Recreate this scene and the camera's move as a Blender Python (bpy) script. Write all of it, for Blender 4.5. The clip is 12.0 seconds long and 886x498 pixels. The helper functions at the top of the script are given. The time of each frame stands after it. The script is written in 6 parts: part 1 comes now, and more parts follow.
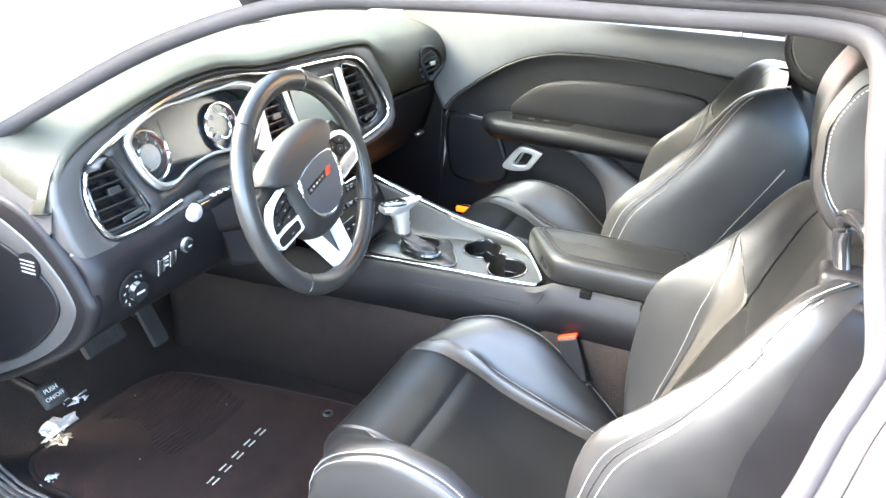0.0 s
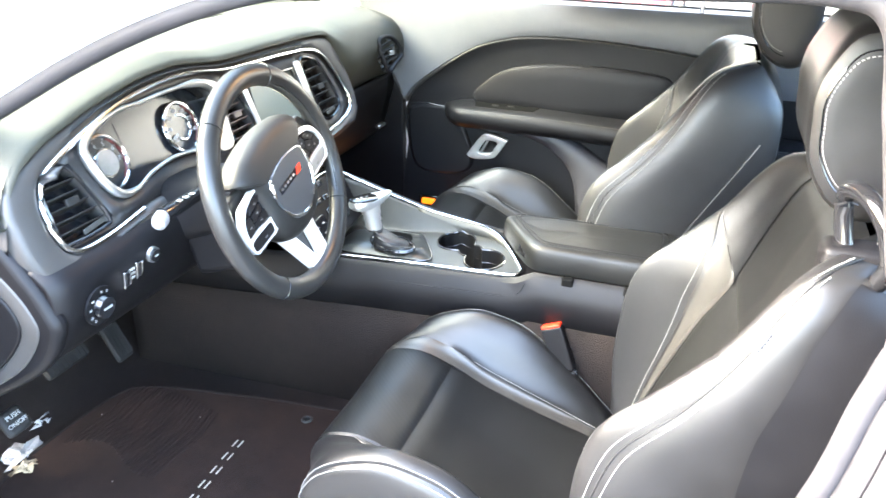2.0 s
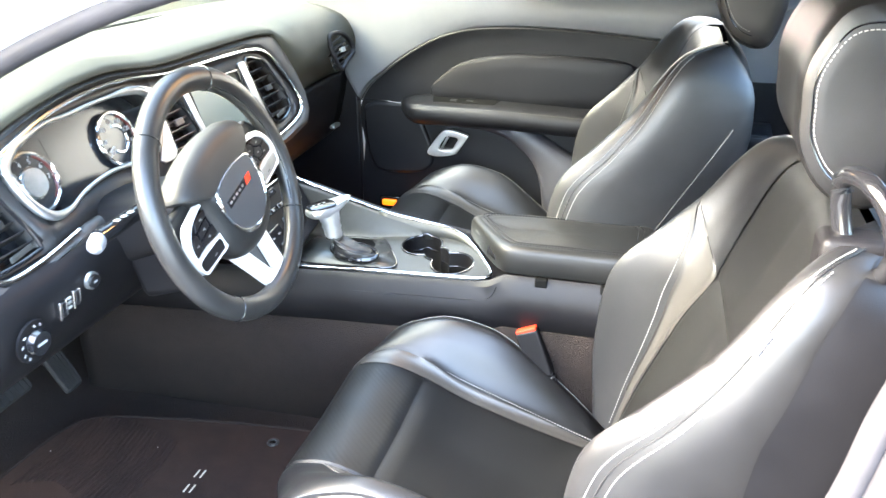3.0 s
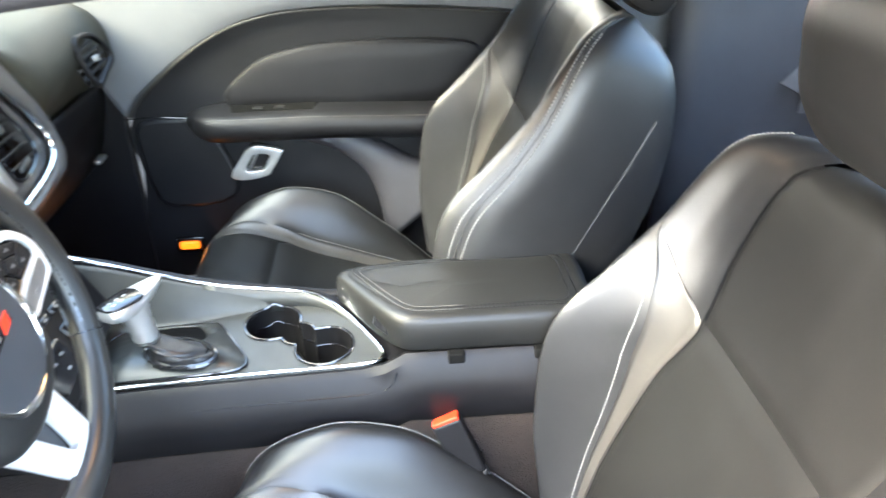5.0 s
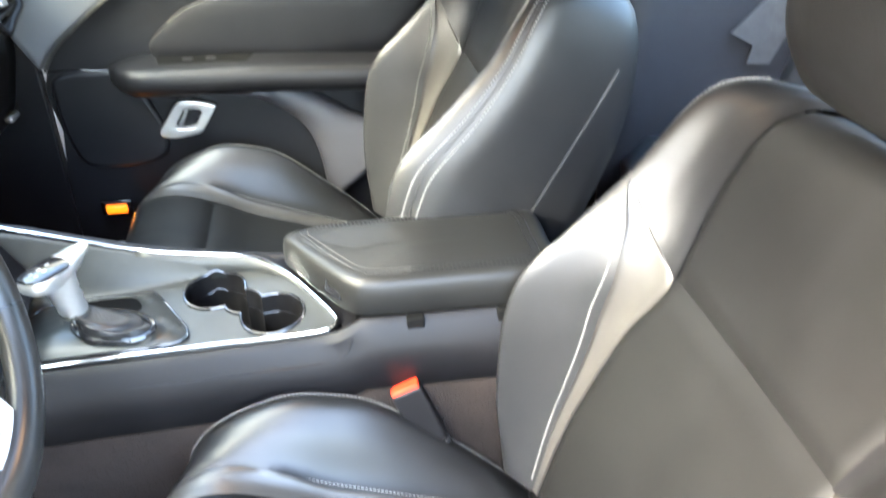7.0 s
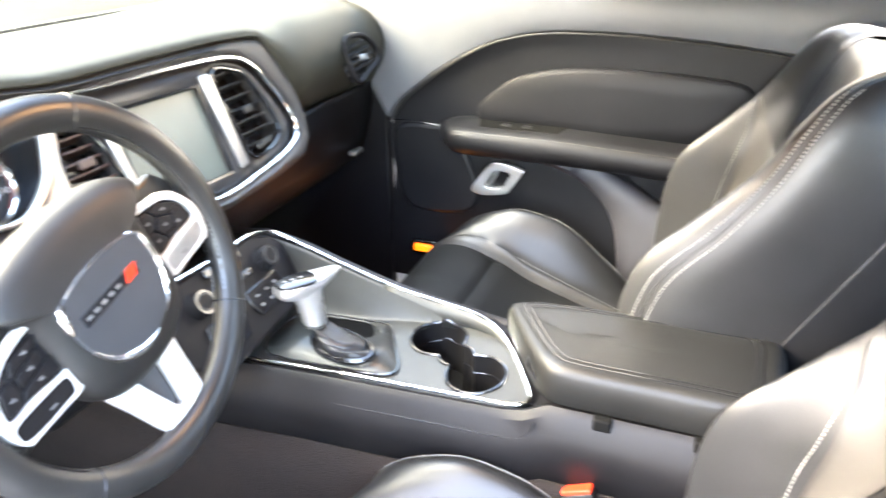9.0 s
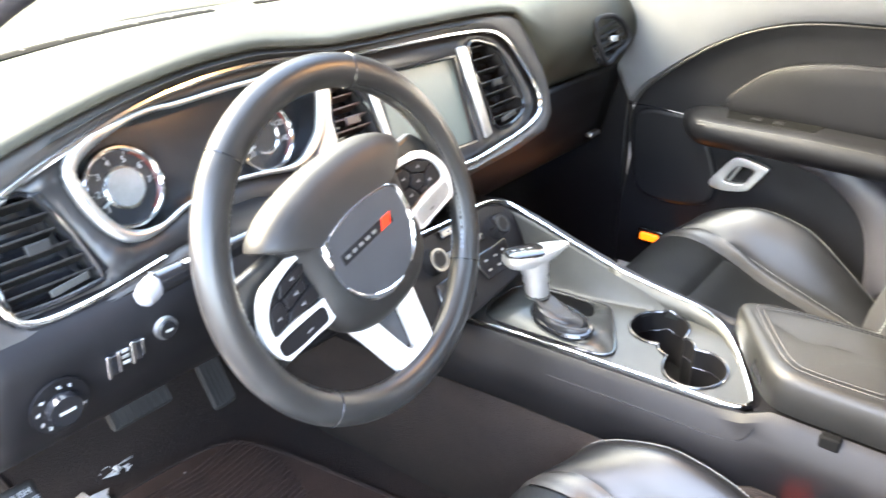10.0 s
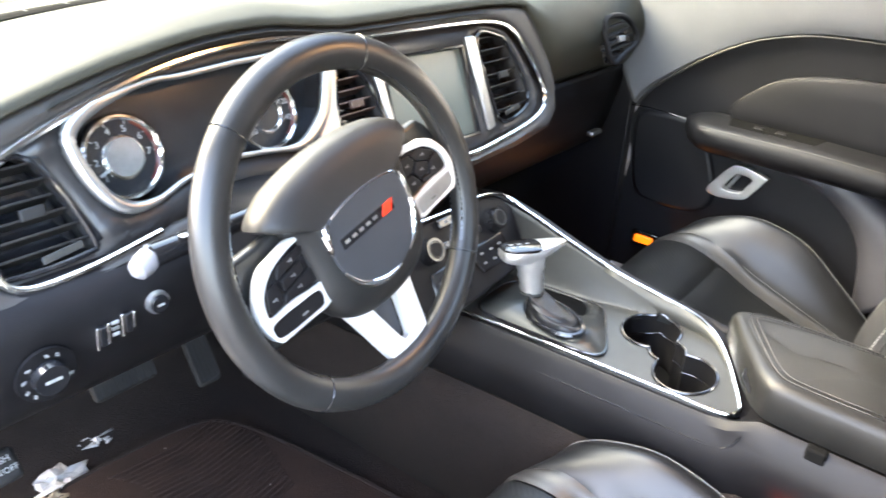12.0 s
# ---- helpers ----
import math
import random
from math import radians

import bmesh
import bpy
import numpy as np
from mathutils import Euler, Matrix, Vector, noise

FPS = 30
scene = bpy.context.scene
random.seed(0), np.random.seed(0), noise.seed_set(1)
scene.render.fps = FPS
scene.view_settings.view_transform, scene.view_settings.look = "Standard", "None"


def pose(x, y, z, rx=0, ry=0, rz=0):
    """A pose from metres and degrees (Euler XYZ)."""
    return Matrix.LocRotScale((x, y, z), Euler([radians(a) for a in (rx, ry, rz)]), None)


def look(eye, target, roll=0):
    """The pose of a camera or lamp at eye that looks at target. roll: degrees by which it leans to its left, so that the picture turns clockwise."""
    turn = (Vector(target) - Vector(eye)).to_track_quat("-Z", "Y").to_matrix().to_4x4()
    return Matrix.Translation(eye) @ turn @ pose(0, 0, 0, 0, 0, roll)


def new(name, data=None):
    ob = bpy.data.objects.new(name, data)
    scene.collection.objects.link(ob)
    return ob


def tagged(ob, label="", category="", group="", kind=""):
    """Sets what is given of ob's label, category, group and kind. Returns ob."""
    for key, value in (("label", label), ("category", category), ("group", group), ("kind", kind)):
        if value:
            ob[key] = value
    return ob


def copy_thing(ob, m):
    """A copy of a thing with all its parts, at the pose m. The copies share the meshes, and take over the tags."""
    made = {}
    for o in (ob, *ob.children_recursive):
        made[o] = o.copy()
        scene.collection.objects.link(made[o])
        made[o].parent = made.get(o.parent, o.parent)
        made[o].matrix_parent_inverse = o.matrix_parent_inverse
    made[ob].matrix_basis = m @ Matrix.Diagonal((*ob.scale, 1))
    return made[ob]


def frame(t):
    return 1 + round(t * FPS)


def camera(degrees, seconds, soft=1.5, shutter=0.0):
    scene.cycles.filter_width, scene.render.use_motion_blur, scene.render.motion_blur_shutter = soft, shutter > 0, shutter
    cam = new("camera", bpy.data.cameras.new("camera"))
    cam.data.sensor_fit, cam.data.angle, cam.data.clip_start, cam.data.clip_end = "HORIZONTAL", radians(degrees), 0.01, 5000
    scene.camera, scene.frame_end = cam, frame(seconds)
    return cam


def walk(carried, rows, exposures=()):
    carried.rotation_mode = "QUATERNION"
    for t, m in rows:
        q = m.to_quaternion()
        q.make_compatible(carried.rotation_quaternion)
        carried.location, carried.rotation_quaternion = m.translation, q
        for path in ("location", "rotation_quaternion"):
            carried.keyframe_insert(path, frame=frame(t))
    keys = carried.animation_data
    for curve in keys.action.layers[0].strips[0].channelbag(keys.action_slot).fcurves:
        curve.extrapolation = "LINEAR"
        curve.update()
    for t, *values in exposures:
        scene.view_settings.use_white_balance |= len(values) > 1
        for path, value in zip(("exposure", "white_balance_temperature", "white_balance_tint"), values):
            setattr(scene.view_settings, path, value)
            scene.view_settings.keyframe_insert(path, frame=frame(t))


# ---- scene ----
cam = camera(58.39, 12.0, shutter=0.5)
PATH = [
    (0, (0.7082, -1.1652, 1.0736), (0.3638, -0.3177, 0.6696), 2.85),
    (0.5, (0.7087, -1.1632, 1.0705), (0.3634, -0.3147, 0.6694), 2.87),
    (1, (0.7061, -1.1602, 1.0692), (0.3629, -0.3108, 0.6684), 2.85),
    (1.5, (0.6818, -1.1498, 1.0639), (0.3434, -0.2981, 0.6637), 2.36),
    (2, (0.6455, -1.1384, 1.0584), (0.3590, -0.2738, 0.6455), 1.28),
    (2.5, (0.6226, -1.1197, 1.0499), (0.3731, -0.2428, 0.6390), -0.06),
    (4.3, (0.5253, -0.7741, 1.0184), (0.3072, 0.0904, 0.5656), -0.58),
    (4.5, (0.4750, -0.7345, 1.0252), (0.3347, 0.1486, 0.5776), -0.13),
    (5, (0.3765, -0.6362, 1.0049), (0.4210, 0.2489, 0.5416), -1.86),
    (5.5, (0.3469, -0.5914, 0.9734), (0.4865, 0.2611, 0.4697), -0.29),
    (6, (0.3405, -0.5935, 0.9637), (0.4652, 0.1914, 0.3568), -2.36),
    (6.5, (0.3628, -0.5761, 0.9655), (0.4654, 0.1963, 0.3387), -3.61),
    (7, (0.3472, -0.5735, 0.9713), (0.4733, 0.2781, 0.4626), -0.32),
    (7.2, (0.3513, -0.5673, 0.9772), (0.4477, 0.3021, 0.4925), -0.42),
    (8.8, (0.5515, -0.5349, 0.9771), (0.2783, 0.3241, 0.5441), 0.69),
    (9, (0.5516, -0.5396, 0.9715), (0.2169, 0.3027, 0.5491), -0.47),
    (9.5, (0.5397, -0.5641, 0.9712), (0.0728, 0.2105, 0.5446), -0.55),
    (10, (0.5416, -0.5760, 0.9693), (-0.0180, 0.1273, 0.5309), -0.60),
    (10.5, (0.5432, -0.5841, 0.9645), (-0.0850, 0.0599, 0.5278), -0.19),
    (11, (0.5364, -0.5869, 0.9696), (-0.1144, 0.0323, 0.5302), 0.61),
    (11.5, (0.5325, -0.5797, 0.9680), (-0.0845, 0.0689, 0.5222), 1.68),
    (12, (0.5274, -0.5784, 0.9655), (-0.0169, 0.1302, 0.5165), 3.29),
]
walk(cam, [(t, look(eye, target, roll)) for t, eye, target, roll in PATH], [(0, 6.12, 6800, 8), (2.7, 6.17, 6800, 8), (5, 6.05, 6700, 7), (7.2, 6.24, 6750, 7), (8.8, 6.42, 7300, 14), (10.5, 6.2, 7350, 14), (12, 5.82, 7300, 14)])

# ---- body ----

# world and light
world = bpy.data.worlds.new("sky")
scene.world = world
world.use_nodes = True
wn = world.node_tree.nodes
sky = wn.new("ShaderNodeTexSky")
sky.sky_type = "NISHITA"
sky.sun_disc = False
sky.sun_elevation = radians(36)
sky.sun_rotation = radians(246)
sky.air_density, sky.dust_density, sky.ozone_density = 1.0, 3.0, 1.0
wn["Background"].inputs["Strength"].default_value = 0.16
world.node_tree.links.new(sky.outputs["Color"], wn["Background"].inputs["Color"])
sun = new("sun", bpy.data.lights.new("sun", "SUN"))
sun.data.energy = 0.52
sun.data.angle = radians(60)
sun.data.color = (0.92, 1.0, 1.04)
sun.matrix_basis = look((-7.4, -3.3, 5.9), (0, 0, 0))


# ---------------------------------------------------------------- materials
def principled(name, color, rough=0.5, metal=0.0, **more):
    m = bpy.data.materials.new(name)
    m.use_nodes = True
    b = m.node_tree.nodes["Principled BSDF"]
    b.inputs["Base Color"].default_value = (*color, 1)
    b.inputs["Roughness"].default_value = rough
    b.inputs["Metallic"].default_value = metal
    for key, value in more.items():
        b.inputs[key.replace("_", " ")].default_value = value
    return m


def textured(name, c0, c1, rough=(0.4, 0.6), metal=0.0, scale=30, grain=600, bump=0.1, depth=0.0006, cells=False, stain=0.0, **more):
    """Colour drifts between c0 and c1 in soft patches; fine grain or leather cells give relief and uneven gloss."""
    m = principled(name, c0, rough[0], metal, **more)
    t = m.node_tree
    b = t.nodes["Principled BSDF"]
    co = t.nodes.new("ShaderNodeTexCoord")
    n1 = t.nodes.new("ShaderNodeTexNoise")
    n1.inputs["Scale"].default_value = scale
    n1.inputs["Detail"].default_value = 5
    n1.inputs["Roughness"].default_value = 0.62
    t.links.new(co.outputs["Object"], n1.inputs["Vector"])
    r1 = t.nodes.new("ShaderNodeValToRGB")
    r1.color_ramp.elements[0].position, r1.color_ramp.elements[1].position = 0.32, 0.68
    r1.color_ramp.elements[0].color, r1.color_ramp.elements[1].color = (*c0, 1), (*c1, 1)
    t.links.new(n1.outputs["Fac"], r1.inputs["Fac"])
    t.links.new(r1.outputs["Color"], b.inputs["Base Color"])
    n2 = t.nodes.new("ShaderNodeTexVoronoi" if cells else "ShaderNodeTexNoise")
    n2.inputs["Scale"].default_value = grain
    t.links.new(co.outputs["Object"], n2.inputs["Vector"])
    fine = n2.outputs["Distance"] if cells else n2.outputs["Fac"]
    mr = t.nodes.new("ShaderNodeMapRange")
    mr.inputs["To Min"].default_value, mr.inputs["To Max"].default_value = rough
    t.links.new(n1.outputs["Fac"], mr.inputs["Value"])
    t.links.new(mr.outputs["Result"], b.inputs["Roughness"])
    bp = t.nodes.new("ShaderNodeBump")
    bp.inputs["Strength"].default_value, bp.inputs["Distance"].default_value = bump, depth
    t.links.new(fine, bp.inputs["Height"])
    t.links.new(bp.outputs["Normal"], b.inputs["Normal"])
    return m


LEATHER = textured("black_leather", (0.0048, 0.0048, 0.0051), (0.0085, 0.0085, 0.009), (0.36, 0.46), scale=9, grain=900, bump=0.25, depth=0.0004, cells=True, Specular_IOR_Level=0.36)
LEATHER_MID = textured("charcoal_leather", (0.0046, 0.0045, 0.0043), (0.0072, 0.0071, 0.0068), (0.4, 0.5), scale=9, grain=1000, bump=0.3, depth=0.0004, cells=True, Specular_IOR_Level=0.22)
LEATHER_RIB = LEATHER_MID.copy()
LEATHER_RIB.name = "ribbed_leather"
rib_tree = LEATHER_RIB.node_tree
wave = rib_tree.nodes.new("ShaderNodeTexWave")
wave.wave_type, wave.bands_direction = "BANDS", "DIAGONAL"
wave.inputs["Scale"].default_value = 55
rib_co = [n for n in rib_tree.nodes if n.bl_idname == "ShaderNodeTexCoord"][0]
rib_bump = [n for n in rib_tree.nodes if n.bl_idname == "ShaderNodeBump"][0]
rib_tree.links.new(rib_co.outputs["Object"], wave.inputs["Vector"])
rib_tree.links.new(wave.outputs["Fac"], rib_bump.inputs["Height"])
rib_bump.inputs["Distance"].default_value = 0.0004
LEATHER_GREY = textured("grey_leather", (0.021, 0.019, 0.0168), (0.029, 0.0265, 0.0234), (0.34, 0.44), scale=10, grain=900, bump=0.25, depth=0.0004, cells=True, Specular_IOR_Level=0.38)
WHEEL_LEATHER = textured("wheel_leather", (0.009, 0.0088, 0.0086), (0.015, 0.0147, 0.0143), (0.3, 0.4), scale=14, grain=1100, bump=0.2, depth=0.0003, cells=True, Specular_IOR_Level=0.36)
HUB_SKIN = textured("hub_skin", (0.0075, 0.0071, 0.0068), (0.0115, 0.011, 0.0105), (0.46, 0.56), scale=14, grain=1200, bump=0.25, depth=0.0003, cells=True, Specular_IOR_Level=0.26)
BADGE_SKIN = textured("badge_skin", (0.02, 0.022, 0.025), (0.026, 0.028, 0.032), (0.36, 0.44), scale=14, grain=1200, bump=0.05, Specular_IOR_Level=0.4)
STALK_TIP = textured("stalk_tip", (0.11, 0.11, 0.12), (0.14, 0.14, 0.15), (0.4, 0.5), scale=40, grain=900, bump=0.05)
# dash top: windscreen light is put into the lighter, creamier base colour
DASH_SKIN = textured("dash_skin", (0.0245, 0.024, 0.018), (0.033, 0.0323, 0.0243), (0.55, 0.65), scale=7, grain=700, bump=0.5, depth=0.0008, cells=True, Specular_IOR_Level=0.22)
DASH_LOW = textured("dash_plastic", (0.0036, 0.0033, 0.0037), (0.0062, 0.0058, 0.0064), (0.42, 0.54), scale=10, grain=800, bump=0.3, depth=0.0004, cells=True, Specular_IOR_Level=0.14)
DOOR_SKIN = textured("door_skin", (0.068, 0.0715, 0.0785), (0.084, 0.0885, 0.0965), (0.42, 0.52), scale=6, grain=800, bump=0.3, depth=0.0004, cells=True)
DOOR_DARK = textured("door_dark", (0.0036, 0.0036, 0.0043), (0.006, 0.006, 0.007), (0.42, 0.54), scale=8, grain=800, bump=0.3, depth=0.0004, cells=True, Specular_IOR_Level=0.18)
BEZEL = textured("bezel_graphite", (0.012, 0.0115, 0.012), (0.018, 0.0175, 0.018), (0.38, 0.46), Specular_IOR_Level=0.35, scale=16, grain=1500, bump=0.08, depth=0.0002)
CAP_SKIN = textured("end_cover_skin", (0.024, 0.0225, 0.0215), (0.034, 0.032, 0.0305), (0.45, 0.55), scale=8, grain=800, bump=0.3, depth=0.0004, cells=True, Specular_IOR_Level=0.32)
GLOSS_BLACK = principled("gloss_black", (0.008, 0.008, 0.009), 0.12)
CHROME = textured("chrome", (0.72, 0.72, 0.71), (0.8, 0.8, 0.79), (0.12, 0.2), metal=1.0, scale=30, grain=300, bump=0.02)
BRIGHT_SATIN = textured("brushed_silver", (0.46, 0.46, 0.45), (0.54, 0.54, 0.53), (0.3, 0.4), metal=0.85, scale=30, grain=900, bump=0.06, depth=0.0002)
SATIN = textured("satin_silver", (0.34, 0.34, 0.335), (0.42, 0.42, 0.41), (0.28, 0.38), metal=0.9, scale=30, grain=900, bump=0.05, depth=0.0002)
SILVER = textured("silver_paint", (0.44, 0.44, 0.43), (0.5, 0.5, 0.485), (0.3, 0.4), metal=0.35, scale=30, grain=900, bump=0.05, depth=0.0002)
CUP_SKIN = textured("cup_rubber", (0.0028, 0.0026, 0.0028), (0.0045, 0.0043, 0.0045), (0.45, 0.55), scale=40, grain=700, bump=0.1, Specular_IOR_Level=0.1)
SLOT = principled("slot_black", (0.003, 0.003, 0.003), 0.9, Specular_IOR_Level=0.04)
GUNMETAL = textured("gunmetal", (0.019, 0.0193, 0.018), (0.029, 0.0293, 0.0275), (0.42, 0.5), metal=0.2, scale=12, grain=1200, bump=0.08, depth=0.0002, Specular_IOR_Level=0.28)
CARPET = textured("carpet", (0.0055, 0.0038, 0.0033), (0.0098, 0.0068, 0.0058), (0.85, 0.95), scale=26, grain=420, bump=1.0, depth=0.003, Specular_IOR_Level=0.15)
MAT_PILE = textured("mat_pile", (0.0088, 0.0046, 0.0035), (0.0165, 0.009, 0.0068), (0.85, 0.95), scale=18, grain=520, bump=1.0, depth=0.002, Specular_IOR_Level=0.15)
RUBBER = textured("rubber", (0.014, 0.014, 0.0155), (0.03, 0.03, 0.032), (0.55, 0.7), scale=22, grain=600, bump=0.2)
PEDAL = textured("pedal_rubber", (0.006, 0.0055, 0.0055), (0.013, 0.012, 0.0115), (0.6, 0.75), scale=30, grain=500, bump=0.4, Specular_IOR_Level=0.2)
SEAL = textured("seal_rubber", (0.012, 0.0115, 0.013), (0.019, 0.018, 0.0205), (0.6, 0.72), scale=14, grain=500, bump=0.25, Specular_IOR_Level=0.22)
HEADLINER = textured("headliner", (0.22, 0.22, 0.225), (0.27, 0.27, 0.275), (0.85, 0.95), scale=20, grain=500, bump=0.5, depth=0.001)
PAINT = textured("white_paint", (0.78, 0.78, 0.78), (0.82, 0.82, 0.82), (0.15, 0.22), scale=2, grain=300, bump=0.02, Coat_Weight=0.6)
RED_PLASTIC = textured("red_plastic", (0.5, 0.02, 0.004), (0.58, 0.026, 0.006), (0.5, 0.6), scale=40, grain=400, bump=0.1, Specular_IOR_Level=0.25)
RED_PAINT = textured("red_paint", (0.13, 0.008, 0.006), (0.15, 0.010, 0.008), (0.2, 0.3), scale=3, grain=300, bump=0.02)
PAPER = textured("paper", (0.2, 0.195, 0.19), (0.3, 0.29, 0.28), (0.7, 0.85), scale=60, grain=300, bump=0.6, depth=0.003)
PAPER_TAN = textured("tan_scrap", (0.27, 0.2, 0.12), (0.36, 0.28, 0.18), (0.7, 0.85), scale=60, grain=300, bump=0.6, depth=0.003)
WEBBING = textured("webbing", (0.075, 0.075, 0.078), (0.1, 0.1, 0.104), (0.4, 0.5), scale=40, grain=900, bump=0.4)
THREAD = principled("thread", (0.16, 0.157, 0.15), 0.7)
LIGHT_MARK = principled("light_marking", (0.21, 0.21, 0.205), 0.5)
DIM_MARK = principled("dim_marking", (0.12, 0.12, 0.12), 0.5)
QUARTER = textured("quarter_skin", (0.021, 0.021, 0.025), (0.03, 0.03, 0.035), (0.5, 0.62), scale=6, grain=800, bump=0.3, depth=0.0004, cells=True)
WARM_LENS = principled("map_lamp_lens", (0.9, 0.8, 0.65), 0.5)
CREAM_MARK = textured("cream_mark", (0.26, 0.23, 0.185), (0.33, 0.3, 0.24), (0.6, 0.8), scale=80, grain=500, bump=0.3)
SCREEN = principled("screen_glass", (0.085, 0.1, 0.086), 0.26, Specular_IOR_Level=0.3)
LENS = principled("cluster_face", (0.012, 0.013, 0.015), 0.2)
DIAL = textured("dial_disc", (0.19, 0.19, 0.19), (0.26, 0.26, 0.26), (0.35, 0.45), metal=0.7, scale=40, grain=900, bump=0.2)
DIAL_RED = principled("dial_red_band", (0.06, 0.008, 0.006), 0.4)
SLAT_DARK = textured("slat_plastic", (0.006, 0.0056, 0.0056), (0.01, 0.0095, 0.0092), (0.5, 0.6), Specular_IOR_Level=0.3, scale=30, grain=700, bump=0.1)
SLAT_BROWN = textured("slat_brown", (0.034, 0.019, 0.015), (0.048, 0.027, 0.021), (0.35, 0.45), scale=30, grain=700, bump=0.1)
CONCRETE = textured("asphalt", (0.06, 0.06, 0.06), (0.1, 0.1, 0.098), (0.8, 0.95), scale=1.5, grain=60, bump=0.4, depth=0.004)
FACADE = textured("pale_wall", (0.56, 0.52, 0.46), (0.64, 0.59, 0.53), (0.8, 0.9), scale=1.2, grain=40, bump=0.2)
PLATE = textured("plate_plastic", (0.010, 0.0105, 0.0098), (0.0145, 0.015, 0.014), (0.36, 0.44), scale=14, grain=1000, bump=0.08, depth=0.0002, Specular_IOR_Level=0.35)
BOOT = textured("boot_leather", (0.004, 0.004, 0.0045), (0.007, 0.007, 0.008), (0.36, 0.46), scale=60, grain=300, bump=0.4, depth=0.0015, Specular_IOR_Level=0.35)
AMBER = principled("amber_lens", (0.3, 0.07, 0.005), 0.4)
AMBER.node_tree.nodes["Principled BSDF"].inputs["Emission Color"].default_value = (1.0, 0.17, 0.008, 1)
AMBER.node_tree.nodes["Principled BSDF"].inputs["Emission Strength"].default_value = 0.05


def tinted(name, color):
    """Thin tinted glazing: light passes dyed, the sheen grows towards grazing."""
    m = bpy.data.materials.new(name)
    m.use_nodes = True
    t = m.node_tree
    t.nodes.remove(t.nodes["Principled BSDF"])
    clear, gloss, mix, fr = (t.nodes.new("ShaderNode" + k) for k in ("BsdfTransparent", "BsdfGlossy", "MixShader", "Fresnel"))
    clear.inputs["Color"].default_value = (*color, 1)
    gloss.inputs["Roughness"].default_value = 0.02
    fr.inputs["IOR"].default_value = 1.3
    t.links.new(fr.outputs[0], mix.inputs[0])
    t.links.new(clear.outputs[0], mix.inputs[1])
    t.links.new(gloss.outputs[0], mix.inputs[2])
    t.links.new(mix.outputs[0], t.nodes["Material Output"].inputs["Surface"])
    return m


SCREEN_GLASS = tinted("green_glass", (0.72, 0.77, 0.68))
SIDE_GLASS = tinted("side_glass", (0.82, 0.87, 0.86))
DARK_GLASS = tinted("privacy_glass", (0.55, 0.6, 0.61))


# ---------------------------------------------------------------- mesh helpers
def part(name, bm, mat, parent=None, label="", smooth=True, bevel=0.0, solid=0.0, offset=-1.0, facing=None, kind=""):
    """Links a bmesh in world coordinates as one mesh object, under a thing or part if one is given."""
    bmesh.ops.recalc_face_normals(bm, faces=bm.faces)
    if facing is not None and sum((f.normal * f.calc_area() for f in bm.faces), Vector()).dot(Vector(facing)) < 0:
        bmesh.ops.reverse_faces(bm, faces=bm.faces)
    me = bpy.data.meshes.new(name)
    bm.to_mesh(me)
    bm.free()
    me.materials.append(mat)
    if smooth:
        me.polygons.foreach_set("use_smooth", [True] * len(me.polygons))
        me.set_sharp_from_angle(angle=radians(38))
    ob = new(name, me)
    if parent is not None:
        ob.parent = parent
        if parent.type == "EMPTY":
            ob.matrix_parent_inverse = parent.matrix_basis.inverted()
    if solid:
        md = ob.modifiers.new("solid", "SOLIDIFY")
        md.thickness, md.offset = solid, offset
    if bevel:
        md = ob.modifiers.new("bevel", "BEVEL")
        md.width, md.segments, md.limit_method, md.angle_limit = bevel, 3, "ANGLE", radians(38)
    if label:
        ob["label"] = label
    if kind:
        ob["kind"] = kind
    return ob


def thing(name, at, label, category, group="", kind=""):
    ob = new(name)
    ob.empty_display_size = 0.05
    ob.matrix_basis = Matrix.Translation(at)
    return tagged(ob, label, category, group, kind)


def crv(xs, ys, q):
    """Smooth interpolation through (xs, ys) at q, without overshoot."""
    xs, ys, q = np.asarray(xs, float), np.asarray(ys, float), np.atleast_1d(np.asarray(q, float))
    h = np.diff(xs)
    d = np.diff(ys) / h
    m = np.empty(len(xs))
    m[0], m[-1] = d[0], d[-1]
    a, b = d[:-1], d[1:]
    w1, w2 = 2 * h[1:] + h[:-1], h[1:] + 2 * h[:-1]
    same = a * b > 0
    m[1:-1] = np.where(same, (w1 + w2) / np.where(same, w1 / np.where(a == 0, 1, a) + w2 / np.where(b == 0, 1, b), 1), 0)
    i = np.clip(np.searchsorted(xs, q) - 1, 0, len(h) - 1)
    t = np.clip((q - xs[i]) / h[i], 0, 1)
    return (2 * t**3 - 3 * t**2 + 1) * ys[i] + (t**3 - 2 * t**2 + t) * h[i] * m[i] + (3 * t**2 - 2 * t**3) * ys[i + 1] + (t**3 - t**2) * h[i] * m[i + 1]


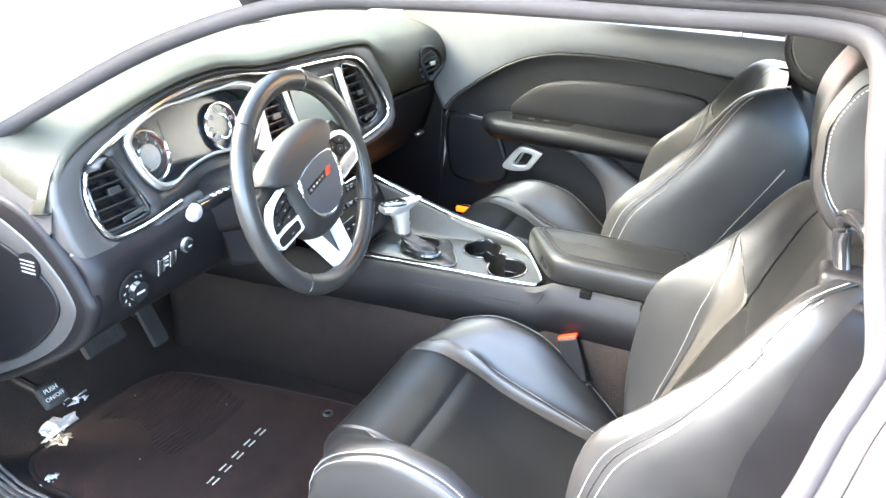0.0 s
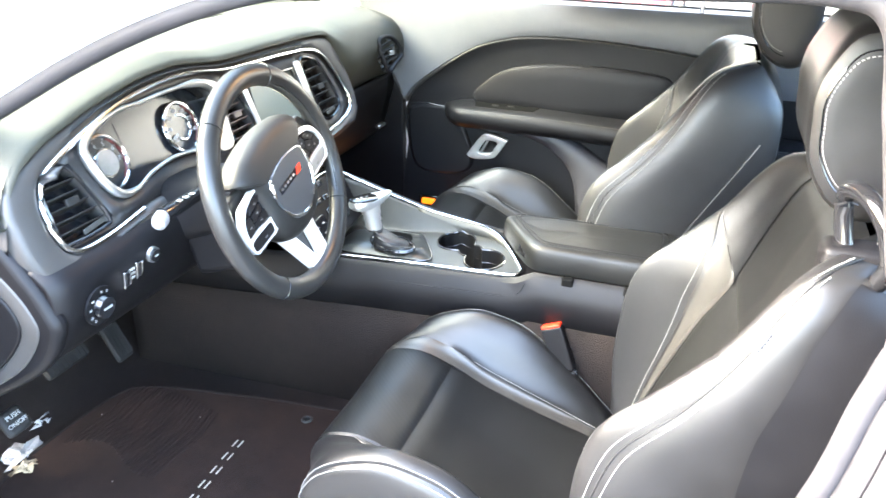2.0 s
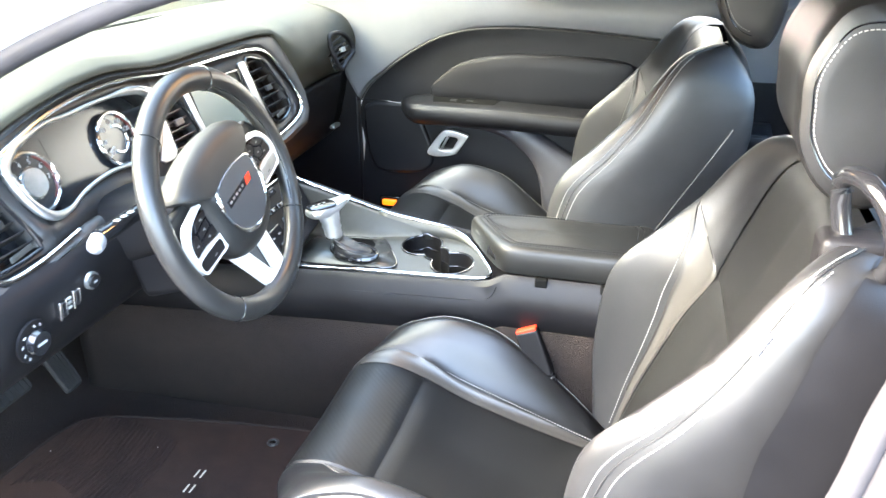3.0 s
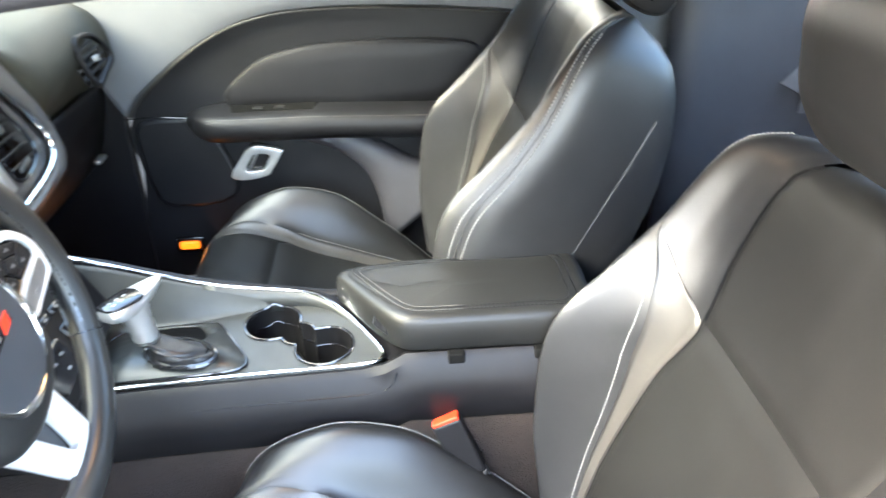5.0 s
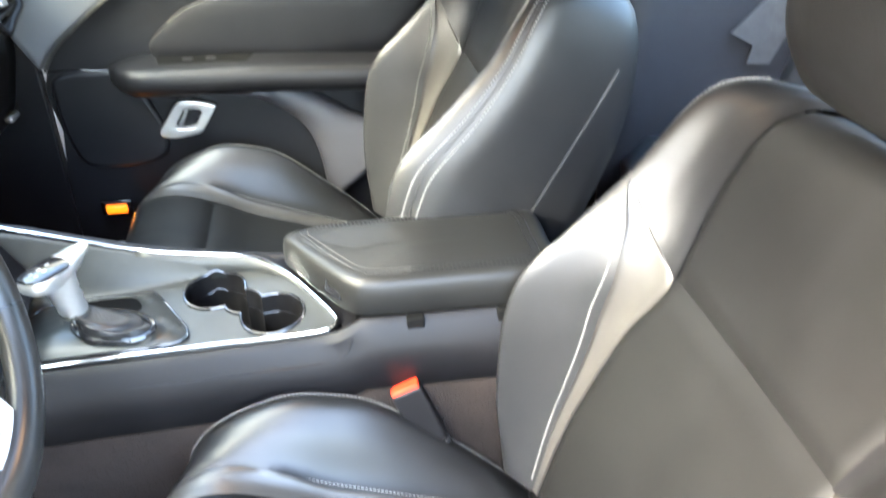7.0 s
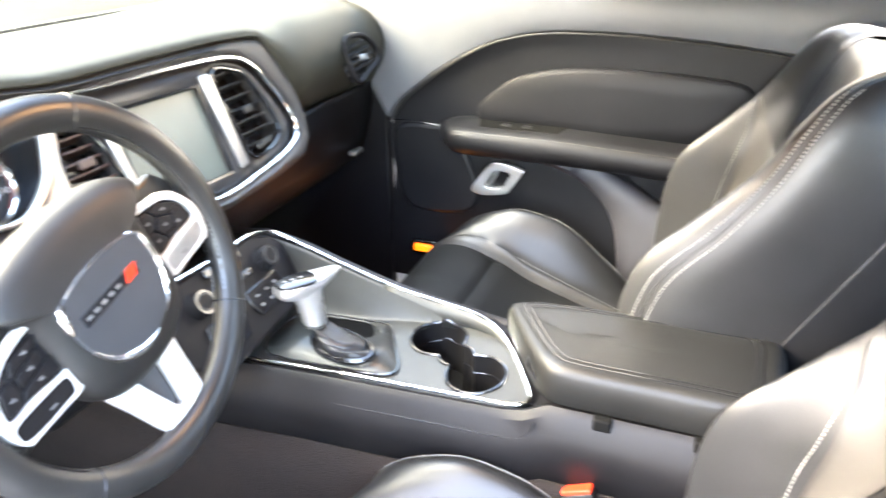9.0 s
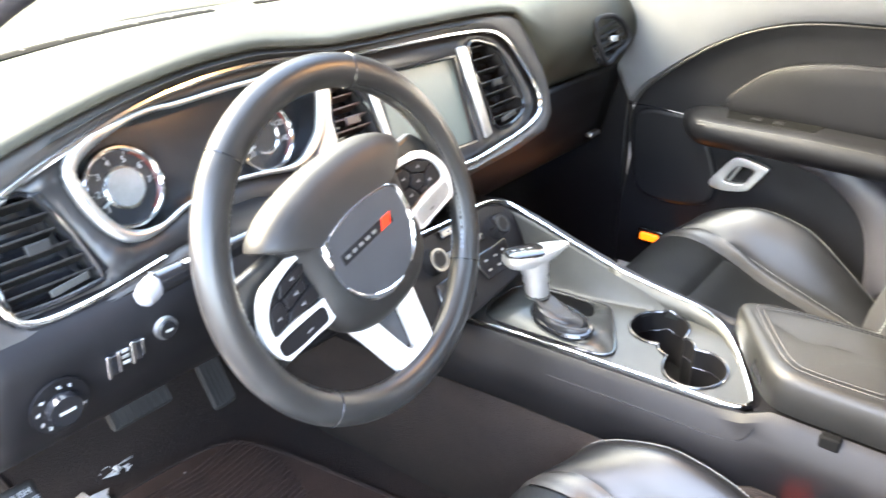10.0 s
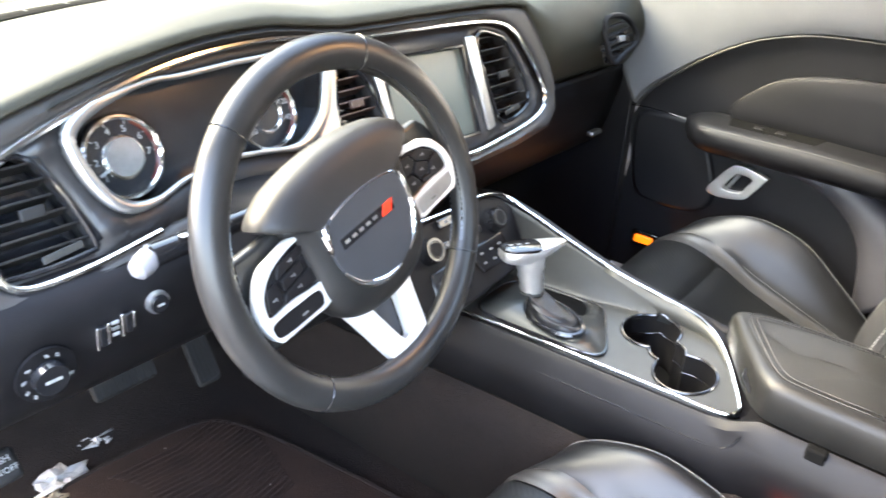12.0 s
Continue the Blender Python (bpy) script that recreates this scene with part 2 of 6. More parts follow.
def spl(pts, n=8, closed=False):
    """A smooth line through points of any dimension, n pieces a span."""
    p = [np.array(q, float) for q in pts]
    k = len(p)
    out = []
    for i in range(k if closed else k - 1):
        if closed:
            a, b, c, d = p[i - 1], p[i], p[(i + 1) % k], p[(i + 2) % k]
        else:
            b, c = p[i], p[i + 1]
            a = p[i - 1] if i else 2 * b - c
            d = p[i + 2] if i + 2 < k else 2 * c - b
        for s in range(n):
            t = s / n
            out.append(0.5 * (2 * b + (c - a) * t + (2 * a - 5 * b + 4 * c - d) * t * t + (3 * b - 3 * c + d - a) * t**3))
    if not closed:
        out.append(p[-1])
    return out


def tube(pts, r, seg=8, closed=False, flat=1.0, up=(0, 0, 1)):
    """A round or flattened rod along points; r may be a number or one for each point."""
    bm = bmesh.new()
    p = [Vector(q) for q in pts]
    k = len(p)
    rings = []
    for i, q in enumerate(p):
        a = p[i - 1] if (i or closed) else q
        b = p[(i + 1) % k] if (i + 1 < k or closed) else q
        d = (b - a).normalized()
        s = d.cross(Vector(up))
        s = s.normalized() if s.length > 1e-4 else d.orthogonal().normalized()
        u = s.cross(d)
        rr = r[i] if hasattr(r, "__len__") else r
        rings.append([bm.verts.new(q + s * math.cos(j * math.tau / seg) * rr + u * math.sin(j * math.tau / seg) * rr * flat) for j in range(seg)])
    for i in range(k if closed else k - 1):
        a, b = rings[i], rings[(i + 1) % k]
        for j in range(seg):
            bm.faces.new((a[j], a[(j + 1) % seg], b[(j + 1) % seg], b[j]))
    if not closed:
        bm.faces.new(rings[0])
        bm.faces.new(rings[-1])
    return bm


def sheet(rows, closed=False):
    """A grid of faces over rows of points."""
    bm = bmesh.new()
    vs = [[bm.verts.new(Vector(q)) for q in row] for row in rows]
    for a, b in zip(vs, vs[1:]):
        n = len(a)
        for j in range(n if closed else n - 1):
            bm.faces.new((a[j], a[(j + 1) % n], b[(j + 1) % n], b[j]))
    return bm


def loft(rings, caps=True):
    """A closed skin over closed rings of points."""
    bm = sheet(rings, closed=True)
    if caps:
        bm.verts.ensure_lookup_table()
        n = len(rings[0])
        bm.faces.new(bm.verts[:n])
        bm.faces.new(bm.verts[-n:])
    return bm


def fill(outer, holes=()):
    """A flat face with holes from loops of points in space."""
    bm = bmesh.new()
    edges = []
    for loop in (outer, *holes):
        v = [bm.verts.new(Vector(q)) for q in loop]
        edges += [bm.edges.new((v[i - 1], v[i])) for i in range(len(v))]
    bmesh.ops.triangle_fill(bm, edges=edges, use_beauty=True)
    return bm


def prism(loop, along):
    """A solid of a closed loop of points pushed along a vector."""
    bm = bmesh.new()
    a = [bm.verts.new(Vector(q)) for q in loop]
    b = [bm.verts.new(Vector(q) + Vector(along)) for q in loop]
    bm.faces.new(a)
    bm.faces.new(b)
    for i in range(len(a)):
        bm.faces.new((a[i - 1], a[i], b[i], b[i - 1]))
    return bm


def box(lo, hi, m=None):
    bm = bmesh.new()
    bmesh.ops.create_cube(bm, size=1)
    c, s = [(a + b) / 2 for a, b in zip(lo, hi)], [b - a for a, b in zip(lo, hi)]
    for v in bm.verts:
        v.co = Vector((v.co.x * s[0] + c[0], v.co.y * s[1] + c[1], v.co.z * s[2] + c[2]))
        if m is not None:
            v.co = m @ v.co
    return bm


def disc(at, axis, r, depth, seg=28, r2=None):
    """A round solid whose axis runs from at along axis."""
    bm = bmesh.new()
    bmesh.ops.create_cone(bm, cap_ends=True, segments=seg, radius1=r, radius2=r if r2 is None else r2, depth=depth)
    ax = Vector(axis).normalized()
    m = Matrix.Translation(Vector(at) + ax * depth / 2) @ ax.to_track_quat("Z", "Y").to_matrix().to_4x4()
    bmesh.ops.transform(bm, matrix=m, verts=bm.verts)
    return bm


def joined(bms):
    out = bmesh.new()
    for b in bms:
        me = bpy.data.meshes.new("tmp")
        b.to_mesh(me)
        b.free()
        out.from_mesh(me)
        bpy.data.meshes.remove(me)
    return out


def stitches(lines, step=0.0062, long=0.0042, r=0.0007):
    """Short threads along lines of points, as one mesh."""
    bms = []
    for line in lines:
        p = [Vector(q) for q in line]
        run, nxt = 0.0, 0.0
        for a, b in zip(p, p[1:]):
            seg = (b - a).length
            while nxt < run + seg:
                c = a.lerp(b, (nxt - run) / seg)
                d = (b - a).normalized()
                m = Matrix.Translation(c) @ d.to_track_quat("X", "Z").to_matrix().to_4x4()
                bms.append(box((-long / 2, -r, -r), (long / 2, r, r), m))
                nxt += step
            run += seg
    return joined(bms)


def words(name, text, size, m, mat, parent, depth=0.0004):
    """Lettering in the built-in font as a mesh part; m carries the text's plane into the world."""
    cu = bpy.data.curves.new(name, "FONT")
    cu.body, cu.size, cu.extrude, cu.align_x, cu.align_y = text, size, depth, "CENTER", "CENTER"
    cu.resolution_u = 3
    tmp = bpy.data.objects.new(name, cu)
    me = bpy.data.meshes.new_from_object(tmp)
    bpy.data.objects.remove(tmp)
    bpy.data.curves.remove(cu)
    bm = bmesh.new()
    bm.from_mesh(me)
    bpy.data.meshes.remove(me)
    bmesh.ops.transform(bm, matrix=m, verts=bm.verts)
    return part(name, bm, mat, parent, smooth=False)


def frame_of(origin, right, up):
    r, u = Vector(right).normalized(), Vector(up).normalized()
    n = r.cross(u)
    return Matrix(((r.x, u.x, n.x, origin[0]), (r.y, u.y, n.y, origin[1]), (r.z, u.z, n.z, origin[2]), (0, 0, 0, 1)))


FLOOR_Z = -0.04
GROUND_Z = -0.38

# ---------------------------------------------------------------- outside
g = bmesh.new()
bmesh.ops.create_grid(g, x_segments=2, y_segments=2, size=400)
for v in g.verts:
    v.co.z = GROUND_Z
ground = tagged(part("ground", g, CONCRETE, smooth=False), "grey asphalt lot around the car", "ground", kind="structure")
# added wall: keeps bright sky out of seat reflections and warms them
backdrop = tagged(part("backdrop", box((-40, 14, GROUND_Z), (40, 15, 11)), FACADE, smooth=False), "added pale tan building wall across the lot, hiding the low sky", "building", kind="structure")


def parked_car(at):
    car = thing("parked_car", at, "red car parked on the lot beyond the window", "car")
    x, y, z = at
    side = [(0, .3), (0, .75), (.25, .95), (.9, 1.02), (1.35, 1.42), (2.9, 1.45), (3.7, 1.05), (4.2, .98), (4.3, .5), (4.25, .25)]
    prof = [(q[0], q[1]) for q in spl(side, 3, True)]
    part("body", joined([loft([[(x + w * (1 - .12 * (b > 1.0)), y + a, z + b) for a, b in prof] for w in (-.82, -.8, .8, .82)])]), RED_PAINT, car, "glossy red paint")
    for sx in (-.74, .74):
        for yy in (.85, 3.45):
            wheel = part("wheel", disc((x + sx - .1, y + yy, z + .33), (1, 0, 0), .33, .2), RUBBER, car)
            part("rim", disc((x + sx - .104, y + yy, z + .33), (1, 0, 0), .21, .208), SATIN, wheel)
    part("tail_light", box((x - .75, y - .02, z + .62), (x - .45, y + .05, z + .78)), RED_PLASTIC, car, bevel=.02)
    part("tail_light", box((x + .45, y - .02, z + .62), (x + .75, y + .05, z + .78)), RED_PLASTIC, car, bevel=.02)
    part("bumper", box((x - .8, y - .06, z + .28), (x + .8, y + .05, z + .44)), RUBBER, car, "dark grey bumper", bevel=.03)
    return car


parked_car((-0.62, 6.2, GROUND_Z))

# ---------------------------------------------------------------- car shell
OPENING = [(-0.46, -0.375, 0.66), (-0.36, -0.355, 0.708), (-0.233, -0.34, 0.776), (-0.119, -0.335, 0.836), (-0.019, -0.33, 0.882), (0.09, -0.322, 0.922), (0.20, -0.315, 0.948), (0.36, -0.315, 0.961),
           (0.60, -0.315, 0.970), (0.73, -0.32, 0.974), (0.782, -0.335, 0.955), (0.80, -0.36, 0.87), (0.822, -0.38, 0.765), (0.839, -0.40, 0.69), (0.831, -0.41, 0.652),
           (0.819, -0.415, 0.61), (0.80, -0.42, 0.516), (0.76, -0.425, 0.40), (0.69, -0.425, 0.22), (0.60, -0.42, 0.06), (0.50, -0.415, -0.01), (0.2, -0.41, -0.02), (-0.3, -0.41, -0.02), (-0.56, -0.41, 0.0), (-0.64, -0.41, 0.12), (-0.62, -0.41, 0.5)]


def offset_line(line, dy, grow):
    """The opening's line moved outwards from its middle and along y."""
    c = Vector((0.15, 0, 0.45))
    out = []
    for q in line:
        v = Vector(q)
        d = Vector((v.x - c.x, 0, v.z - c.z)).normalized()
        out.append(v + d * grow + Vector((0, dy, 0)))
    return out


seal_line = offset_line(spl(OPENING, 8), 0.0, 0.012)
door_seal = tagged(part("door_seal", tube(seal_line, 0.014, 10), SEAL), "grey rubber weatherstrip round the open door frame", "seal", kind="structure")


ring0 = spl(OPENING, 8)
trim_rows = [offset_line(ring0, dy, gr) for dy, gr in ((0.10, 0.06), (0.05, 0.032), (0.012, 0.018))]
front_rows = [offset_line(ring0, dy, gr)[:41] for dy, gr in ((0.026, 0.060), (0.020, 0.036), (0.012, 0.018))]
tagged(part("trim", sheet(front_rows), SEAL, solid=0.006), "grey trim along the inside of the windscreen pillar", "trim", kind="structure")
tagged(part("trim", sheet([row[40:] for row in trim_rows]), SEAL, solid=0.006), "grey trim along the inside of the door frame", "trim", kind="structure")
jamb_rows = [offset_line(ring0, dy, gr) for dy, gr in ((-0.006, 0.020), (-0.016, 0.034), (-0.018, 0.040), (-0.022, 0.041), (-0.03, 0.060), (-0.06, 0.072))]
tagged(part("door_jamb", sheet([row[40:] for row in jamb_rows[:4]]), SEAL, solid=0.004), "dark rubber-covered door jamb", "trim", kind="structure")
tagged(part("door_jamb", sheet([row[40:] for row in jamb_rows[3:]]), SEAL, solid=0.004), "dark rubber-covered door jamb", "trim", kind="structure")
tagged(part("pillar", sheet([row[:41] for row in jamb_rows]), PAINT, solid=0.004), "white painted outer face of the windscreen pillar", "pillar", kind="structure")
for dy, gr in ((-0.021, 0.046), (-0.052, 0.070)):
    tagged(part("trim", tube(offset_line(ring0, dy - .003, gr)[:41], 0.0022, 6), SEAL), "thin rubber bead along the white windscreen pillar", "trim", kind="structure")
outer_rows = [offset_line(ring0, dy, gr) for dy, gr in ((-0.062, 0.074), (-0.085, 0.09), (-0.10, 0.13), (-0.085, 0.22))]
tagged(part("body_side", sheet(outer_rows), PAINT, solid=0.004), "white painted body side around the door opening", "car body", kind="structure")

# windscreen, roof and far side
HEAD = [(0.13, 0.962), (0.30, 1.0), (0.65, 1.02), (0.9, 1.015), (1.12, 1.0)]
roof_rows = []
for x, z in HEAD:
    roof_rows.append([(x - 0.09 * math.sin(math.pi * (i / 14)) * (x < .2), -0.31 + 1.32 * i / 14, z + 0.035 * math.sin(math.pi * i / 14)) for i in range(15)])
tagged(part("ceiling", sheet(roof_rows), HEADLINER, solid=0.02, offset=1.0), "pale grey cloth headliner", "ceiling", kind="structure")
roof_out = [[(x, y + (0.06 if y > .35 else -0.06) * abs(y - .35) / .66, z + .035) for x, y, z in row] for row in roof_rows]
tagged(part("roof", sheet(roof_out), PAINT, solid=0.004, offset=1.0), "white painted roof panel", "car roof", kind="structure")
base = [(-0.60 - 0.27 * math.sin(math.pi * i / 14), -0.40 + 1.5 * i / 14, 0.71) for i in range(15)]
head = [Vector(q) + Vector((0, 0, 0.0)) for q in roof_rows[0]]
screen_rows = [[Vector(b).lerp(h, t) + Vector((-0.02, 0, 0.03)) * math.sin(math.pi * t) for b, h in zip(base, head)] for t in (0, .14, .28, .42, .55, .67, .75, .8, 1)]
windscreen = tagged(part("windscreen", sheet(screen_rows[:8]), SCREEN_GLASS), "clear raked windscreen with an added dark strip", "window", kind="structure")
# unseen strip, added to dim the sky reflected in the seat bolsters
part("unseen_strip", sheet(screen_rows[7:]), DARK_GLASS, windscreen, "added unseen dark strip dimming the sky along the top")
cowl = tagged(part("cowl", tube([Vector(q) + Vector((-.02, 0, -.01)) for q in base], 0.022, 8), RUBBER), "black cowl at the foot of the windscreen", "trim", kind="structure")
hood_rows = [[(b[0] - d, b[1] + (b[1] - .35) * d * .15, 0.70 - .12 * d * d - .05 * d) for b in base] for d in (0.02, .3, .6, .9, 1.2)]
tagged(part("hood", sheet(hood_rows), PAINT, solid=0.01), "white painted bonnet", "car bonnet", kind="structure")

tagged(part("pillar", tube(spl([(-0.60, 1.08, 0.74), (-0.30, 1.07, 0.86), (0.0, 1.035, 0.95), (0.12, 1.02, 0.975)], 6), 0.035, 10), HEADLINER), "pale grey windscreen pillar trim", "pillar", kind="structure")
tagged(part("roof_rail", tube(spl([(0.12, 1.02, 0.975), (0.5, 1.02, 1.0), (0.9, 1.02, 1.0), (1.12, 1.02, .99), (1.35, 1.04, .9), (1.52, 1.06, .80)], 6), 0.03, 10), HEADLINER), "pale grey roof rail trim", "trim", kind="structure")

rear_glass = tagged(part("rear_window", sheet([[(1.12 + .42 * t, -.33 + 1.36 * i / 10, 1.0 - .22 * t + .02 * math.sin(math.pi * i / 10)) for i in range(11)] for t in (0, .33, .66, 1)]), DARK_GLASS), "clear sloping rear window", "window", kind="structure")
# map lamp in the roof, lit while the door stands open
map_lamp = thing("map_lamp", (0.16, 0.24, 0.965), "lit warm map lamp in the roof console", "lamp")
part("housing", box((.11, .16, .955), (.23, .32, .99)), HEADLINER, map_lamp, bevel=.01)
part("lens", box((.14, .20, .951), (.19, .28, .957)), WARM_LENS, map_lamp, "warm lit lens", bevel=.002)
bulb = new("map_bulb", bpy.data.lights.new("map_bulb", "AREA"))
bulb.data.energy, bulb.data.color, bulb.data.shape, bulb.data.size, bulb.data.size_y = 0.045, (1.0, 0.55, 0.22), "RECTANGLE", 0.05, 0.08
bulb.matrix_basis = Matrix.Translation((.165, .24, .948))

# floor, tunnel sides and rear of the cabin
floor_rows = [[(x, y, z) for y in np.linspace(-0.40, 1.12, 20)] for x, z in
              [(1.5, 0.12), (0.95, 0.1), (0.9, FLOOR_Z), (0.5, FLOOR_Z), (0.0, FLOOR_Z), (-0.4, FLOOR_Z), (-0.62, FLOOR_Z), (-0.72, 0.0), (-0.86, 0.22), (-0.92, 0.45), (-0.92, 0.72)]]
tagged(part("floor", sheet(floor_rows), CARPET, solid=0.02), "dark brown-black carpeted cabin floor", "floor", kind="structure")
tagged(part("wall_rear", joined([box((1.5, -0.42, -0.05), (1.54, 1.14, 0.76)), box((0.93, 1.10, -0.05), (1.54, 1.13, 0.80))]), QUARTER, smooth=False), "dark closing panel behind the rear bench", "wall", kind="structure")
tagged(part("wall_left", joined([box((0.86, -0.40, -0.05), (1.5, -0.37, 0.80)), box((1.0, -0.37, 0.8), (1.08, -0.34, 1.02))]), DOOR_DARK, smooth=False), "dark quarter trim panel beside the rear bench", "wall", kind="structure")
tagged(part("kick_panel", box((-0.70, -0.40, FLOOR_Z), (-0.60, -0.385, 0.5)), DOOR_DARK, bevel=.004), "dark footwell side panel", "trim", kind="structure")
tagged(part("kick_panel", box((-0.9, 1.06, FLOOR_Z), (-0.22, 1.09, 0.72)), DOOR_DARK, bevel=.004), "dark passenger footwell side panel", "trim", kind="structure")


# the driver's door, swung wide open
def open_door():
    d = thing("door_2", (-0.50, -0.46, 0.0), "opened driver's door with dark trim and white outer skin", "door", kind="structure")
    m = Matrix.Translation((-0.50, -0.46, 0.0)) @ Matrix.Rotation(radians(-66), 4, "Z")
    prof = [(0.0, 0.02), (0.0, 0.70), (0.06, 0.755), (1.16, 0.775), (1.24, 0.70), (1.20, 0.42), (1.08, 0.10), (0.98, 0.0)]
    loop = spl(prof, 4, True)
    part("inner_trim", prism([m @ Vector((a, 0.0, b)) for a, b in loop], m.to_3x3() @ Vector((0, -.06, 0))), DOOR_DARK, d, bevel=.015)
    part("outer_skin", prism([m @ Vector((a, -.062, b)) for a, b in loop], m.to_3x3() @ Vector((0, -.05, 0))), PAINT, d, "white painted outer skin", bevel=.02)
    part("armrest", loft([[m @ Vector((x, .0 + .07 * k * math.cos(a) ** 2, .46 + .035 * math.sin(a))) for a in np.linspace(-1.57, 1.57, 9)] for x, k in ((.2, .3), (.26, .9), (.8, 1.0), (.95, .4))]), DOOR_SKIN, d, "padded dark armrest")
    return d


open_door()


def rear_bench():
    b = thing("rear_bench", (1.2, 0.35, 0.1), "dark grey leather rear bench behind the front seats", "seat")
    cush = [[(x, y, z - .03 * math.cos((y - .35) * 9)) for y in np.linspace(-.33, 1.03, 25)] for x, z in ((1.02, .1), (1.0, .24), (1.06, .3), (1.3, .27), (1.42, .25))]
    part("cushion", sheet(cush), DOOR_SKIN, b, solid=.05)
    back = [[(x, y, z) for y in np.linspace(-.33, 1.03, 25)] for x, z in ((1.36, .25), (1.38, .4), (1.44, .6), (1.47, .72), (1.5, .74))]
    part("backrest", sheet(back), DOOR_SKIN, b, solid=.03)
    return b


rear_bench()

# sill plate with ribs by the driver's feet
sill = tagged(part("sill_plate", box((-0.60, -0.415, FLOOR_Z - .01), (0.75, -0.335, -0.026)), RUBBER, bevel=.006), "ribbed dark rubber sill plate", "sill", kind="structure")
for i in range(7):
    y = -0.408 + i * 0.0115
    line = spl([(0.74, y, -0.024), (0.1, y, -0.024), (-0.40, y, -0.022), (-0.52, y - .0, 0.0), (-0.585, y, 0.06), (-0.60, y, .16)], 6)
    part("rib", tube(line, 0.0035, 6), RUBBER, sill)

# ---------------------------------------------------------------- dashboard
FACE_N = Vector((0.944, 0, 0.330))


def face(y, z, d=0.0):
    """A point of the instrument face, d metres proud of it."""
    return Vector((-0.228 - 0.35 * (z - 0.65), y, z)) + FACE_N * d


def on_face(loop, d=0.0):
    return [face(q[0], q[1], d) for q in loop]


EDGE_Y = [-0.42, -0.36, -0.30, -0.23, -0.12, 0.0, 0.06, 0.12, 0.20, 0.35, 0.50, 0.60, 0.66, 0.70]
EDGE_Z = [0.645, 0.683, 0.710, 0.729, 0.751, 0.764, 0.765, 0.758, 0.749, 0.747, 0.744, 0.738, 0.724, 0.70]
BEZEL_LOOP = spl([(-0.305, 0.563), (-0.326, 0.600), (-0.322, 0.642), (-0.303, 0.670), (-0.26, 0.689), (-0.19, 0.711), (-0.11, 0.731), (-0.03, 0.742), (0.05, 0.745),
                  (0.12, 0.741), (0.20, 0.730), (0.30, 0.725), (0.43, 0.721), (0.54, 0.713), (0.59, 0.694), (0.622, 0.655), (0.652, 0.600), (0.648, 0.563), (0.60, 0.543), (0.50, 0.532),
                  (0.40, 0.528), (0.22, 0.545), (0.05, 0.572), (-0.10, 0.577), (-0.142, 0.571), (-0.24, 0.559)], 5, True)
CLUSTER = spl([(-0.211, 0.682), (-0.187, 0.705), (-0.15, 0.716), (-0.10, 0.7235), (-0.06, 0.723), (0.03, 0.726), (0.115, 0.722), (0.150, 0.700), (0.143, 0.670), (0.125, 0.640),
               (0.082, 0.615), (0.02, 0.620), (-0.03, 0.623), (-0.09, 0.616), (-0.135, 0.603), (-0.172, 0.606), (-0.198, 0.634)], 5, True)
VENT_L = spl([(-0.300, 0.676), (-0.250, 0.672), (-0.216, 0.587), (-0.228, 0.574), (-0.300, 0.573), (-0.315, 0.585), (-0.313, 0.660)], 4, True)
VENT_CL = spl([(0.176, 0.700), (0.205, 0.694), (0.232, 0.655), (0.243, 0.595), (0.215, 0.590), (0.158, 0.598), (0.160, 0.650)], 4, True)
VENT_CR = spl([(0.493, 0.697), (0.550, 0.692), (0.575, 0.672), (0.608, 0.592), (0.585, 0.564), (0.520, 0.559), (0.503, 0.600)], 4, True)
SCREEN_LOOP = [(0.268, 0.694), (0.458, 0.688), (0.456, 0.553), (0.264, 0.560)]

dash = thing("dashboard", (-0.4, 0.35, 0.5), "dark soft-touch dashboard with a wraparound graphite instrument panel", "dashboard")

top_rows = []
for y in np.linspace(-0.388, 1.055, 56):
    e = float(crv(EDGE_Y + [0.75, 0.90, 1.0, 1.06], EDGE_Z + [0.715, 0.712, 0.70, 0.68], y)[0])
    side = min(1.0, max(0.0, (y - 0.64) / 0.06))
    fx = face(y, e)[0]
    drop = 0.02 * max(0, (y - .95) / .1) + .040 * max(0, (-.335 - y) / .053) ** 2
    hood = [(fx - 0.03, e - 0.012), (fx + 0.001, e - 0.005), (fx + 0.004, e + 0.002), (fx - 0.005, e + 0.010), (fx - 0.04, e + 0.019), (-0.36, 0.5 * e + 0.5 * .755 + .012), (-0.50, 0.752), (-0.66, 0.738), (-0.93, 0.70)]
    fall = [(-0.265, 0.560), (-0.222, 0.625), (-0.212, 0.668), (-0.228, 0.712), (-0.265, 0.742), (-0.36, 0.764), (-0.50, 0.760), (-0.66, 0.738), (-0.93, 0.70)]
    ring = [(a[0] * (1 - side) + b[0] * side, a[1] * (1 - side) + b[1] * side - drop) for a, b in zip(hood, fall)]
    top_rows.append([(q[0], y, q[1]) for q in spl(ring, 4)])
part("dash_top", sheet(top_rows), DASH_SKIN, dash, "soft grained dash top, coloured as if lit through the windscreen", solid=0.012)

